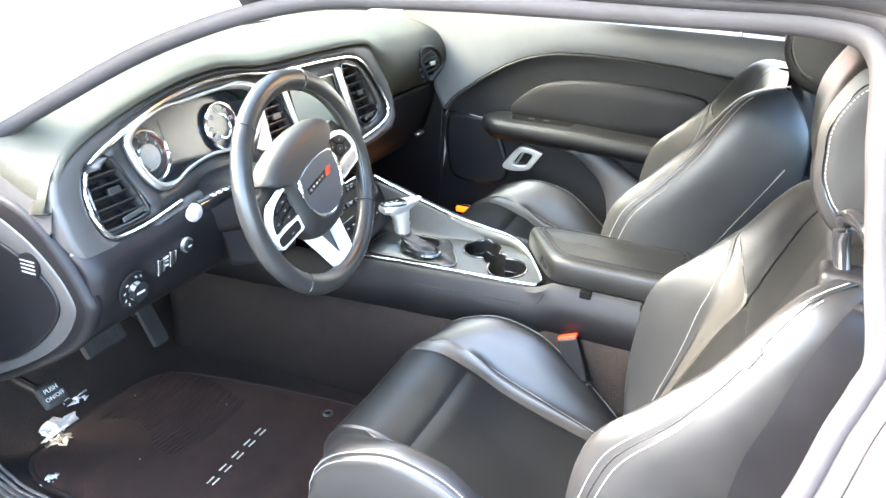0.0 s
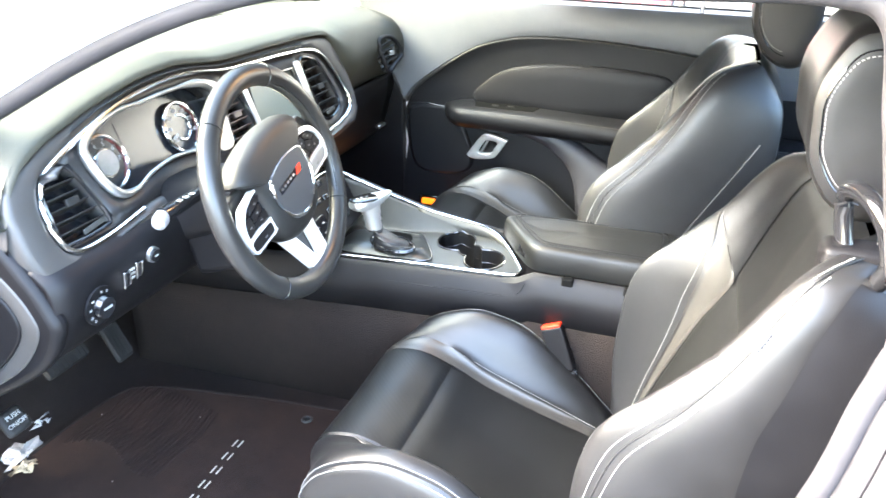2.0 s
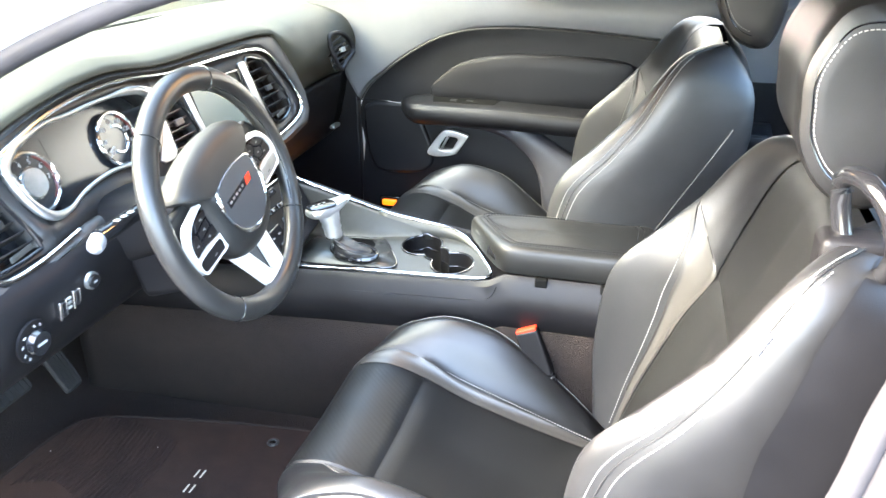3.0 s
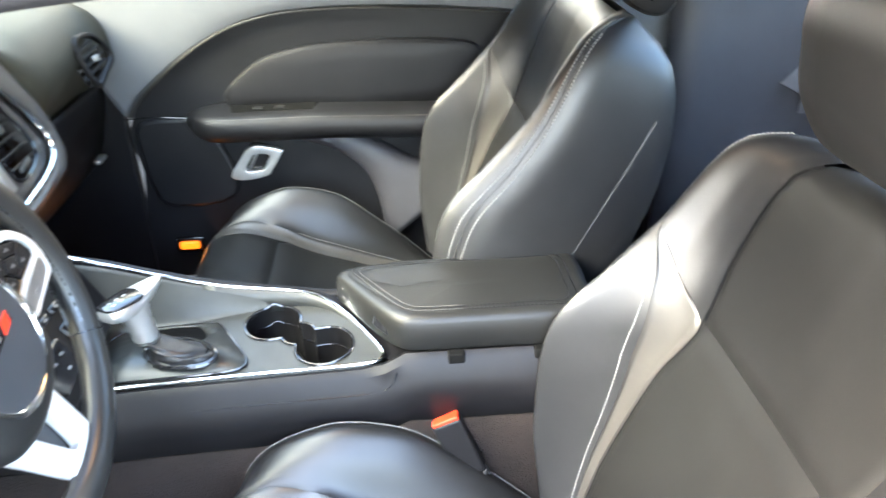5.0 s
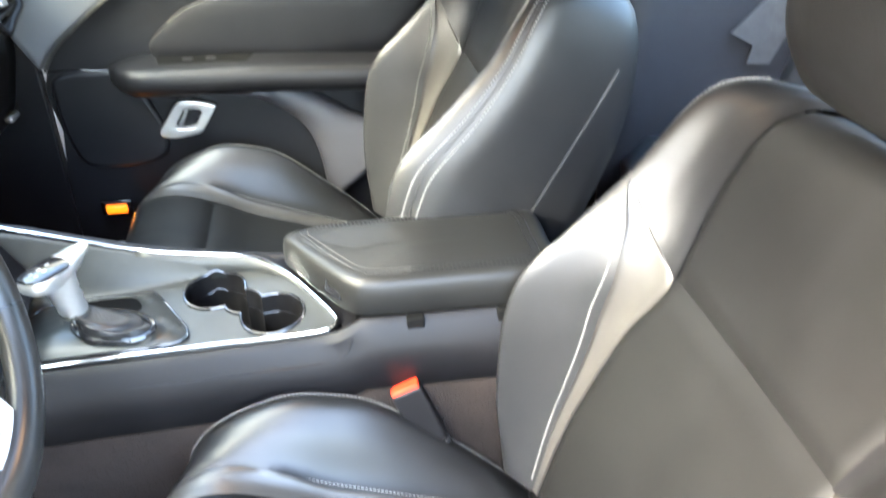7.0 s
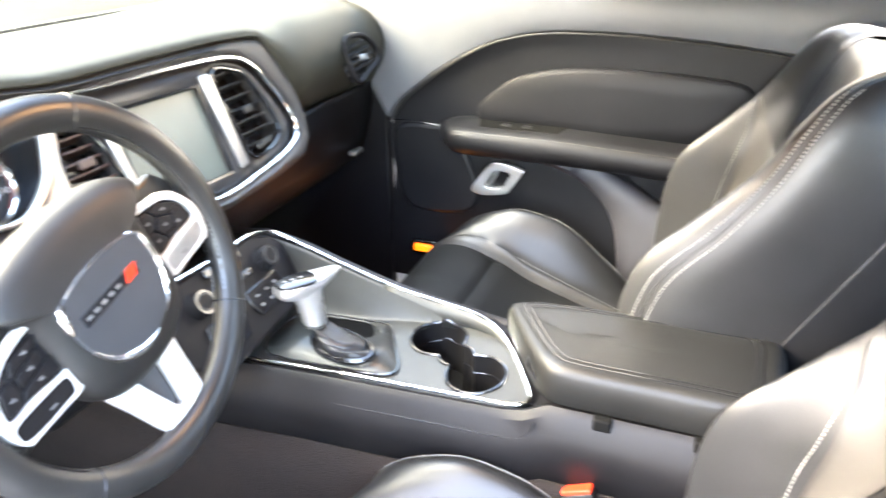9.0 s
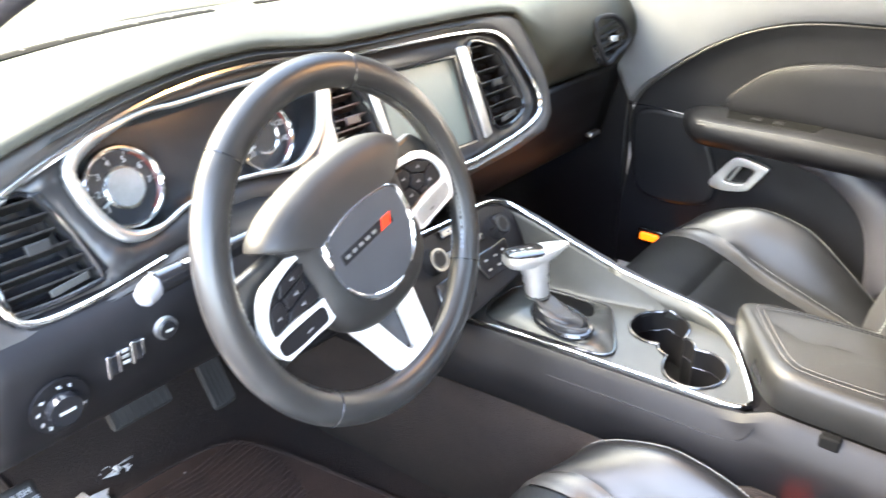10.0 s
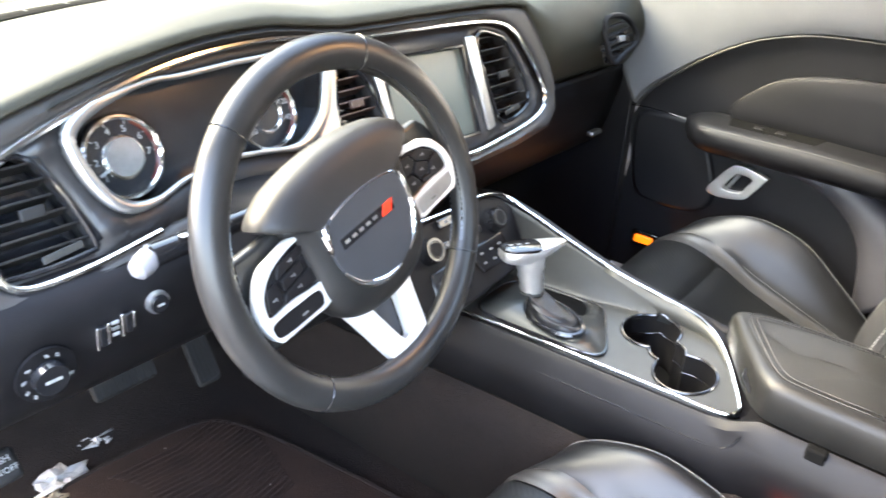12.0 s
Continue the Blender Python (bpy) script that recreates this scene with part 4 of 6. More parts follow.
# column and stalks
column = thing("steering_column", (-0.15, -0.027, 0.55), "black steering column shroud with stalks", "steering column")
cm = frame_of(WC, (0, 1, 0), WU)
crow = []
for h, s in ((-0.03, 0.80), (-0.05, 0.95), (-0.09, 1.0), (-0.16, 1.05), (-0.24, 1.1)):
    crow.append([cm @ Vector((0.062 * s * math.copysign(abs(math.cos(a)) ** .6, math.cos(a)), -0.008 + 0.055 * s * math.copysign(abs(math.sin(a)) ** .6, math.sin(a)), h)) for a in np.linspace(0, math.tau, 28, endpoint=False)])
part("shroud", loft(crow), DASH_LOW, column)
part("shroud_boot", joined([box((-0.05, -0.13, -0.2), (0.05, -0.045, -0.10), cm)]), DASH_LOW, column, bevel=.015)
st0, st1 = Vector((-0.115, -0.085, 0.600)), Vector((-0.113, -0.212, 0.597))
stalk = part("stalk", tube([st0, st0.lerp(st1, .5), st1], [0.011, 0.0115, 0.013], 14), GLOSS_BLACK, column, "black indicator stalk with a pale end cap")
part("stalk_cap", tube([st1, st1 + Vector((.003, -.010, -.004)), st1 + Vector((.006, -.019, -.007)), st1 + Vector((.007, -.023, -.008))], [0.0115, 0.0125, 0.0105, 0.005], 16), STALK_TIP, stalk)
for k in range(3):
    part("stalk_mark", box((-0.109, -0.150 - k * .016, 0.6105), (-0.101, -0.142 - k * .016, 0.6115)), LIGHT_MARK, stalk)
part("tilt_lever", tube([(-0.10, -0.085, 0.535), (-0.08, -0.095, 0.50)], 0.006, 8), DASH_LOW, column)

# ---------------------------------------------------------------- centre stack and console
console = thing("centre_console", (0.2, 0.37, FLOOR_Z), "dark centre console with gunmetal top and twin cup holder", "console")
NEAR = lambda x: Vector((x, 0.302 - 0.03 * max(0.0, (0.0 - x)) , 0.318 + 0.045 * x))
far_z = lambda x: float(crv([-0.21, -0.17, -0.11, -0.02, 0.085, 0.18, 0.24], [0.437, 0.443, 0.434, 0.408, 0.381, 0.365, 0.357], x)[0])
FAR = lambda x: Vector((x, 0.470, far_z(x)))
stack_at = lambda a, b: Vector((-0.135, 0.325 + a, 0.442)) + Vector((-0.545, 0, 0.838)) * b
XS = np.linspace(-0.17, 0.345, 36)


def deck(x, y):
    """Height of the console's gunmetal deck."""
    n = NEAR(x)
    ease = min(1.0, max(0.0, (x + 0.02) / 0.2))
    foot = 0.438 + 0.0275 * ease * ease * (3 - 2 * ease)
    rise = max(0.0, (y - foot) / (0.470 - foot)) * min(1.0, max(0.0, (0.26 - x) / 0.08))
    tilt = 0.09 * max(0.0, min(y, 0.44) - 0.31)
    return n.z + 0.002 + tilt + (far_z(min(x, .24)) - n.z - .004 - tilt) * min(1.0, rise) ** 1.5


CUP_A, CUP_B, CUP_R = (0.161, 0.423), (0.245, 0.354), 0.0435
cups = []
for k in range(160):
    a = k * math.tau / 160
    best = 0
    d = Vector((math.cos(a), math.sin(a)))
    mid = Vector(((CUP_A[0] + CUP_B[0]) / 2, (CUP_A[1] + CUP_B[1]) / 2))
    for c in (CUP_A, CUP_B):
        o = mid - Vector(c)
        bq = o.dot(d)
        disc_ = bq * bq - (o.length_squared - CUP_R**2)
        if disc_ >= 0:
            best = max(best, -bq + math.sqrt(disc_))
    best = max(best, 0.026)
    cups.append(mid + d * best)
REAR = spl([(0.05, 0.470), (0.16, 0.470), (0.215, 0.464), (0.250, 0.446), (0.282, 0.412), (0.312, 0.366), (0.328, 0.337), (0.333, 0.321), (0.327, 0.309), (0.310, 0.3035), (0.28, 0.302), (0.20, 0.302), (0.05, 0.302)], 5)
# deck: fine grid with the cup holder cut out
loop_out = [(x, NEAR(x).y) for x in np.linspace(-0.19, 0.05, 70)]
loop_out = loop_out + [tuple(q) for q in spl([tuple(q) for q in REAR], 4)[::-1]][1:-1] + [(x, 0.470) for x in np.linspace(0.05, -0.19, 70)]
inner = [(q.x, q.y) for q in cups]
pieces = bmesh.new()
gx, gy = np.linspace(-0.19, 0.338, 133), np.concatenate([np.linspace(0.302, 0.436, 32), np.linspace(0.440, 0.470, 13)])
hole = [Vector(q) for q in inner]


def inside(x, y, loop):
    odd = False
    for p, q in zip(loop, loop[1:] + loop[:1]):
        if (p[1] > y) != (q[1] > y) and x < p[0] + (y - p[1]) * (q[0] - p[0]) / (q[1] - p[1]):
            odd = not odd
    return odd


rim_out = [Vector(q) for q in loop_out]
keep = [[inside(x, y, loop_out) and not inside(x, y, inner) for y in gy] for x in gx]
verts = {}


def deck_vert(i, j):
    if (i, j) not in verts:
        q = Vector((gx[i], gy[j]))
        if not keep[i][j]:
            q = min(hole + rim_out, key=lambda p: (p - q).length_squared)
        verts[i, j] = pieces.verts.new((q.x, q.y, deck(q.x, q.y)))
    return verts[i, j]


for i in range(len(gx) - 1):
    for j in range(len(gy) - 1):
        if sum((keep[i][j], keep[i + 1][j], keep[i][j + 1], keep[i + 1][j + 1])) >= 1:
            pieces.faces.new((deck_vert(i, j), deck_vert(i + 1, j), deck_vert(i + 1, j + 1), deck_vert(i, j + 1)))
part("deck", pieces, GUNMETAL, console, "satin gunmetal top panel", solid=0.006, facing=(0, 0, 1))
wall_rows = [[(mid.x + (q.x - mid.x) * s, mid.y + (q.y - mid.y) * s, deck(q.x, q.y) + dz) for q in cups + cups[:1]] for dz, s in ((0.001, 1.02), (0.002, 1.0), (-0.02, 0.995), (-0.075, 0.985), (-0.082, 0.97))]
cup_holder = part("cup_holder", sheet(wall_rows), CUP_SKIN, console, "black twin cup holder well")
part("cup_floor", fill([(mid.x + (q.x - mid.x) * .93, mid.y + (q.y - mid.y) * .98, .256) for q in cups]), SLOT, cup_holder, facing=(0, 0, 1))
part("cup_rim", tube([(q.x, q.y, deck(q.x, q.y) + .001) for q in cups], 0.0022, 6, True), GLOSS_BLACK, cup_holder)
part("cup_step", tube([(mid.x + (q.x - mid.x) * .965, mid.y + (q.y - mid.y) * .965, deck(q.x, q.y) - .030) for q in cups], 0.0007, 6, True), GLOSS_BLACK, cup_holder)
chrome_line = [FAR(x) + Vector((0, 0, .001)) for x in np.linspace(-0.10, 0.04, 14)]
rear_rim = []
for i, q in enumerate(REAR):
    lift = float(crv([.05, .085, .16, .215, .25, .282, .312, .334], [.066, .056, .042, .033, .023, .012, .004, 0.0], q[0])[0]) if q[1] > .33 else 0.0
    rear_rim.append(Vector((q[0], q[1], NEAR(q[0]).z + .004 + lift)))
chrome_line += rear_rim
part("deck_wall", sheet([[v + Vector((0, 0, -.001)) for v in rear_rim], [Vector((v.x - .002, v.y - .003, deck(v.x, min(v.y, .40)) - .003)) for v in rear_rim]]), GUNMETAL, console, "satin inner wall behind the cup holder", solid=.002)
part("rear_rise", sheet([[v + Vector((.001, .001, -.001)) for v in rear_rim], [Vector((v.x + .022, v.y + .016, v.z - .008)) for v in rear_rim], [Vector((v.x + .03, v.y + .02, .325)) for v in rear_rim]]), DASH_LOW, console)
chrome_line += [NEAR(x) + Vector((0, 0, .003)) for x in np.linspace(0.04, -0.19, 14)]
start = [stack_at(a, b) for a, b in ((-.15, .037), (-.08, .033), (.0, .030), (.07, .031), (.108, .024), (.140, .008))]
chrome_s = spl([tuple(q) for q in start + chrome_line], 3)
part("chrome_trim", tube(chrome_s, 0.0029, 8), CHROME, console, "bright chrome outline")
# body sides
side_rows = []
for x in np.linspace(-0.62, 0.62, 40):
    n = NEAR(min(x, .33)) + Vector((max(0, x - .33), 0, .022 * min(1, max(0, (x - .325) / .04))))
    side_rows.append([(x, n.y - .002, n.z - .001), (x, n.y - 0.010, n.z + .001), (x, n.y - 0.020, n.z - 0.008), (x, n.y - 0.024, n.z - 0.030), (x, n.y - 0.0265, n.z - .034), (x, n.y - 0.034, n.z - 0.10), (x, n.y - 0.030, n.z - 0.20), (x, n.y - 0.03, FLOOR_Z)])
part("side_panel", sheet([row[:6] for row in side_rows]), DASH_LOW, console, "dark moulded side panel", solid=.004)
part("side_carpet", sheet([row[5:] for row in side_rows]), CARPET, console, "dark brown carpeted lower side", solid=.004)
far_rows = []
for x in np.linspace(-0.62, 0.62, 34):
    f = FAR(x) if -.21 < x < .24 else Vector((x, .470, .437 if x < 0 else .355))
    far_rows.append([(x, .468, f.z + .001), (x, .482, f.z + .003), (x, .492, f.z - .012), (x, .498, f.z - .1), (x, .50, FLOOR_Z)])
part("side_panel", sheet(far_rows), DASH_LOW, console, "dark moulded side panel", solid=.004)
part("rear_deck", prism([(0.26, .47, .333), (.30, .41, .333), (0.345, .30, .333), (0.64, .30, .333), (0.64, .49, .333), (.26, .49, .333)], (0, 0, -.02)), DASH_LOW, console)
part("rear_wall", box((.62, .275, FLOOR_Z), (.64, .497, .35)), DASH_LOW, console)
# small slots under the lid
for x in (0.437, 0.56):
    part("clip", box((x - .012, .2795, .3405), (x + .012, .295, .3575)), SLOT, console, bevel=.003)
tube_line = spl([(0.352, .279, .333), (0.34, .2775, .310), (0.31, .277, .300), (0.2, .277, .295), (0.05, .278, .288), (-0.1, .28, .28)], 5)
part("side_crease", tube(tube_line, .0012, 5), GLOSS_BLACK, console)
# armrest lid
LID = spl([(0.262, 0.452), (0.275, 0.425), (0.318, 0.352), (0.352, 0.306), (0.385, 0.294), (0.48, 0.293), (0.585, 0.293), (0.64, 0.30), (0.645, 0.38), (0.64, 0.468), (0.58, 0.476), (0.45, 0.477), (0.33, 0.474), (0.275, 0.468)], 4, True)
lc = Vector((0.45, 0.385))
lid_rows = []
for s, h in ((0.975, 0.0), (1.0, 0.005), (1.0, 0.030), (0.985, 0.042), (0.95, 0.050), (0.88, 0.0545), (0.80, 0.0555), (0.765, 0.0548), (0.73, 0.0562), (0.68, 0.0568), (0.4, 0.0572), (0.1, 0.0574)):
    row = []
    for q in LID:
        front = max(0.0, (0.36 - q[0]) / 0.1)
        d = Vector((q[0], q[1])) - lc
        k = 1 - (1 - s) * (1.0 if abs(d.x) < .1 else .6)
        row.append((lc.x + d.x * k, lc.y + d.y * s, 0.357 + h * (1 - .12 * min(1, front))))
    lid_rows.append(row)
lid = part("armrest_lid", loft(lid_rows), LEATHER_MID, console, "padded black leather armrest lid")
st = []
for s, h in ((0.80, 0.0553), (0.725, 0.0563)):
    st.append([(lc.x + (q[0] - lc.x) * (1 - (1 - s) * .75), lc.y + (q[1] - lc.y) * s, 0.3575 + h) for q in LID + LID[:1]])
part("stitching", stitches(st, .006, .004, .0006), GLOSS_BLACK, lid, kind="stuff")
part("latch", prism([(.322, .349, .372), (.344, .320, .370), (.346, .322, .392), (.326, .351, .394)], (-.004, -.003, 0)), GLOSS_BLACK, lid, "small dark latch recess", bevel=.002)

# shifter
SHP = [(-0.090, 0.330), (-0.096, 0.361), (-0.087, 0.412), (-0.062, 0.432), (-0.02, 0.437), (0.03, 0.437), (0.062, 0.435), (0.078, 0.428), (0.108, 0.380), (0.131, 0.338), (0.128, 0.320), (0.10, 0.3125), (0.03, 0.3115), (-0.045, 0.3115), (-0.075, 0.316)]
SLOTP = spl([(-0.040, 0.428), (-0.030, 0.431), (0.011, 0.431), (0.045, 0.426), (0.062, 0.402), (0.054, 0.390), (0.004, 0.398), (-0.034, 0.414)], 3, True)
SHPS = spl(SHP, 3, True)
pz = lambda x, y: deck(x, min(y, .41)) + .0045
plate = part("shifter_plate", fill([(q[0], q[1], pz(q[0], q[1])) for q in SHPS], [[(q[0], q[1], pz(q[0], q[1])) for q in SLOTP]]), PLATE, console, "dark shifter surround plate", solid=.004, facing=(0, 0, 1))
part("plate_edge", tube([(q[0], q[1], pz(q[0], q[1]) - .001) for q in SHPS], .0018, 6, True), GLOSS_BLACK, plate)
part("slot", joined([sheet([[(q[0], q[1], pz(q[0], q[1]) - d) for q in SLOTP + SLOTP[:1]] for d in (0.0, .003)]), fill([(q[0], q[1], pz(q[0], q[1]) - .0025) for q in SLOTP])]), SLOT, plate, "dark storage slot")
shifter = thing("gear_lever", (0.03, 0.335, 0.34), "satin silver T-handle gear lever with a black leather boot", "gear lever")
boot = []
rb = random.Random(4)
for k, t in enumerate(np.linspace(0, 1, 24)):
    c = Vector((0.040, 0.344, 0.338)).lerp(Vector((-0.004, 0.3425, 0.380)), t) + Vector((0.010, -.004, 0)) * math.sin(math.pi * t)
    rx, ry = 0.0160 + 0.034 * (1 - t) ** 1.15, 0.0150 + 0.016 * (1 - t) ** 1.15
    fold = 1 + .05 * math.sin(1.15 * k) * math.sin(math.pi * t)
    boot.append([c + Vector((rx * fold * math.cos(a) * (1 + .05 * math.sin(3 * a + .9 * k)), ry * fold * math.sin(a), -.010 * math.cos(a) * t + .003 * math.sin(3 * a + .7 * k) * (1 - t))) for a in np.linspace(0, math.tau, 32, endpoint=False)])
part("boot", loft(boot), BOOT, shifter, "creased black leather boot")
part("boot_ring", tube([(0.036 + .054 * math.cos(a), .345 + .031 * math.sin(a) - .012 * math.cos(a), .3435 + .003 * math.sin(a)) for a in np.linspace(0, math.tau, 36, endpoint=False)], .0042, 7, True), GLOSS_BLACK, shifter)
GD = Vector((0.52, 0.854, 0))  # the T-handle's length
GC = Vector((-0.016, 0.3435, -0.005))
grip_rows = []
for z, rx, ry in ((.374, .0165, .0160), (.381, .0190, .0180), (.392, .0180, .0168), (.397, .0205, .0188), (.406, .0190, .0175), (.411, .0215, .0195), (.420, .0225, .0200), (.428, .0250, .0205), (.434, .028, .0205)):
    cc = Vector((-0.005 - .20 * (z - .374), 0.3425, z))
    grip_rows.append([cc + GD * rx * math.cos(a) + Vector((GD.y, -GD.x, 0)) * ry * math.sin(a) for a in np.linspace(0, math.tau, 28, endpoint=False)])
stem = part("grip", loft(grip_rows), BRIGHT_SATIN, shifter, "satin silver grip with finger grooves")
part("collar", tube([(-0.005 + .0175 * math.cos(a), .3425 + .0175 * math.sin(a), .374) for a in np.linspace(0, math.tau, 24, endpoint=False)], .002, 6, True), GUNMETAL, stem)
hd = spl([(-.047, -.004), (-.044, -.018), (-.018, -.0255), (.012, -.024), (.040, -.014), (.055, -.004), (.055, .007), (.030, .019), (.0, .025), (-.028, .025), (-.044, .014)], 5, True)
GW = lambda a, b, z: GC + GD * a + Vector((GD.y, -GD.x, 0)) * b + Vector((0, 0, z))
head_rows = [[GW(q[0] * s, q[1] * s * .86, .432 + h + .10 * max(0, q[0]) + .2 * max(0, q[0]) * (1 - h / .02)) for q in hd] for s, h in ((.74, -.004), (.93, -.001), (1.0, .005), (1.0, .012), (.95, .0165), (.86, .018))]
khead = part("handle", loft(head_rows), BRIGHT_SATIN, shifter, "satin silver T-handle")
cap_loop = spl([(-.046, -.003), (-.042, -.015), (-.016, -.0205), (.012, -.019), (.020, .0), (.010, .019), (-.026, .0195), (-.042, .011)], 4, True)
part("button_cap", loft([[GW(q[0] * s - .016 * (1 - s), q[1] * s, .4485 + h) for q in cap_loop] for s, h in ((1.0, 0), (.98, .0035), (.88, .0048))]), GLOSS_BLACK, khead, "gloss black cap with shift marks")
for k in range(5):
    a, b = (-.034 + (k % 3) * .013, -.005 + (k // 3) * .009)
    part("shift_mark", prism([GW(a + u, b + v, .4533) for u, v in ((0, 0), (.006, 0), (.006, .002), (0, .002))], (0, 0, .0006)), LIGHT_MARK, khead)

# climate and audio controls
clim = thing("control_panel", (-0.13, 0.34, 0.42), "graphite centre stack with audio and climate switches", "control panel")
CP, CN, CU = Vector((-0.14, 0, 0.45)), Vector((0.838, 0, 0.545)), Vector((-0.545, 0, 0.838))
clm = frame_of((-0.135, 0.325, 0.442), (0, 1, 0), CU)
part("backplate", prism([clm @ Vector((a, b, -.012)) for a, b in ((-.17, .032), (.0, .028), (.085, .028), (.125, .012), (.140, -.01), (.13, -.10), (-.12, -.12), (-.17, -.05))], CN * .010), DASH_LOW, clim, "dark back plate", bevel=.006)
for a, b, r in ((-.085, -.012, .021), (.078, -.012, .021)):
    kn = part("rotary_knob", disc(clm @ Vector((a, b, -.002)), CN, r, .020, 32, r * .85), GLOSS_BLACK, clim, "black rotary knob")
    part("knob_ring", tube([clm @ Vector((a + r * .6 * math.cos(t), b + r * .6 * math.sin(t), .0185)) for t in np.linspace(0, math.tau, 24, endpoint=False)], .0012, 6, True), GUNMETAL, kn)
    part("knob_face", disc(clm @ Vector((a, b, .018)), CN, r * .5, .001, 24), DASH_LOW, kn)
for (a, b, w, h) in ((-.03, .018, .035, .015), (.02, .018, .035, .015), (-.045, -.015, .018, .012), (-.012, -.015, .030, .012), (.026, -.015, .03, .012)):
    sw_ = part("switch", box((a - w / 2, b - h / 2, -.003), (a + w / 2, b + h / 2, .005), clm), GLOSS_BLACK, clim, bevel=.003)
    part("switch_mark", box((a - .004, b - .0015, .0049), (a + .004, b + .0015, .0054), clm), DIM_MARK, sw_)
lowp = part("switch_bank", prism([clm @ Vector((a, b, -.003)) for a, b in ((.0, -.038), (.085, -.034), (.09, -.060), (.07, -.080), (.01, -.082), (.0, -.06))], CN * .006), GLOSS_BLACK, clim, bevel=.004)
for a, b in ((.02, -.052), (.045, -.052), (.068, -.05), (.02, -.068), (.045, -.068), (.065, -.066)):
    part("switch_mark", box((a - .004, b - .0015, .003), (a + .004, b + .0015, .0036), clm), DIM_MARK, lowp)
lowq = part("switch_bank", prism([clm @ Vector((a, b, -.003)) for a, b in ((-.02, -.040), (-.10, -.044), (-.105, -.080), (-.09, -.098), (-.03, -.092), (-.02, -.07))], CN * .006), GLOSS_BLACK, clim, bevel=.004)
for a, b in ((-.04, -.058), (-.065, -.06), (-.088, -.062), (-.05, -.078)):
    part("switch_mark", box((a - .004, b - .0015, .003), (a + .004, b + .0015, .0036), clm), DIM_MARK, lowq)

# ---------------------------------------------------------------- front seats
U9 = [0, .09, .17, .24, .32, .43, .55, .78, 1.0]
C_X, C_Z = [.135, .092, .086, .112, .165, .244, .315, .46, .61], [.02, .09, .160, .200, .211, .190, .157, .110, .070]
B_X, B_Z = [.165, .122, .118, .142, .195, .268, .340, .46, .60], [.02, .09, .168, .218, .253, .272, .260, .178, .045]
W_V = [0, .150, .178, .208, .234, .256, .269, .273, .268]
W_K = [0, 0, .22, .75, 1, 1, .96, .6, 0]
W_D = [.006, 0, 0, 0, 0, .008, .034, .10, .18]
IDX8 = list(range(9))


def cushion(u, w):
    """A point of the seat cushion's skin: u from under the nose to the bite, w across in stations, negative towards the driver's door."""
    a = abs(w)
    v, k, d = float(crv(IDX8, W_V, a)[0]), float(crv(IDX8, W_K, a)[0]), float(crv(IDX8, W_D, a)[0])
    cx, cz, bx, bz = (float(crv(U9, q, u)[0]) for q in (C_X, C_Z, B_X, B_Z))
    z = cz + (max(bz, cz - .03) - cz) * k - d
    side = math.copysign(1, w)
    taper = 1 - .10 * max(0, (.2 - u) / .2) ** 2
    return Vector((cx + (bx - cx) * k, 0.005 + side * v * taper, max(z, -.015)))


S8 = [0, .14, .28, .40, .49, .555, .605, .638, .652]
T_V = [[0] * 9,
       [.19, .20, .192, .165, .176, .172, .160, .135, .11],
       [.213, .236, .240, .226, .222, .214, .198, .168, .135],
       [.232, .258, .265, .264, .258, .250, .236, .202, .16],
       [.245, .278, .288, .287, .280, .270, .254, .220, .175],
       [.255, .290, .298, .297, .291, .281, .264, .228, .18],
       [.25, .285, .29, .288, .283, .274, .257, .22, .175],
       [.22, .25, .255, .255, .25, .245, .232, .20, .16],
       [0] * 9]
T_P = [[-.012, -.012, -.008, -.004, -.012, -.012, -.012, -.03, -.05],
       [.0, .006, .006, .0, .0, .0, -.004, -.025, -.05],
       [.022, .058, .080, .046, .022, .016, .010, -.014, -.05],
       [.040, .104, .136, .094, .060, .046, .029, -.004, -.04],
       [.020, .082, .100, .062, .040, .032, .020, -.010, -.045],
       [-.004, .036, .050, .024, .006, .0, -.010, -.026, -.05],
       [-.06, -.05, -.05, -.05, -.06, -.06, -.06, -.055, -.05],
       [-.15, -.165, -.175, -.175, -.165, -.145, -.12, -.08, -.05],
       [-.165, -.18, -.19, -.19, -.18, -.16, -.13, -.09, -.05]]
BACK0, BACK_UP, BACK_FWD = Vector((0.592, 0.005, 0.09)), Vector((0.358, 0, 0.934)), Vector((-0.934, 0, 0.358))


def backrest(s, w):
    """A point of the backrest's skin: s metres up from the bite, w across in stations and on round the side to the back."""
    a = abs(w)
    v = float(crv(IDX8, [float(crv(S8, q, s)[0]) for q in T_V], a)[0])
    p = float(crv(IDX8, [float(crv(S8, q, s)[0]) for q in T_P], a)[0])
    return BACK0 + BACK_UP * s + BACK_FWD * p + Vector((0, math.copysign(1, w) * v, 0))


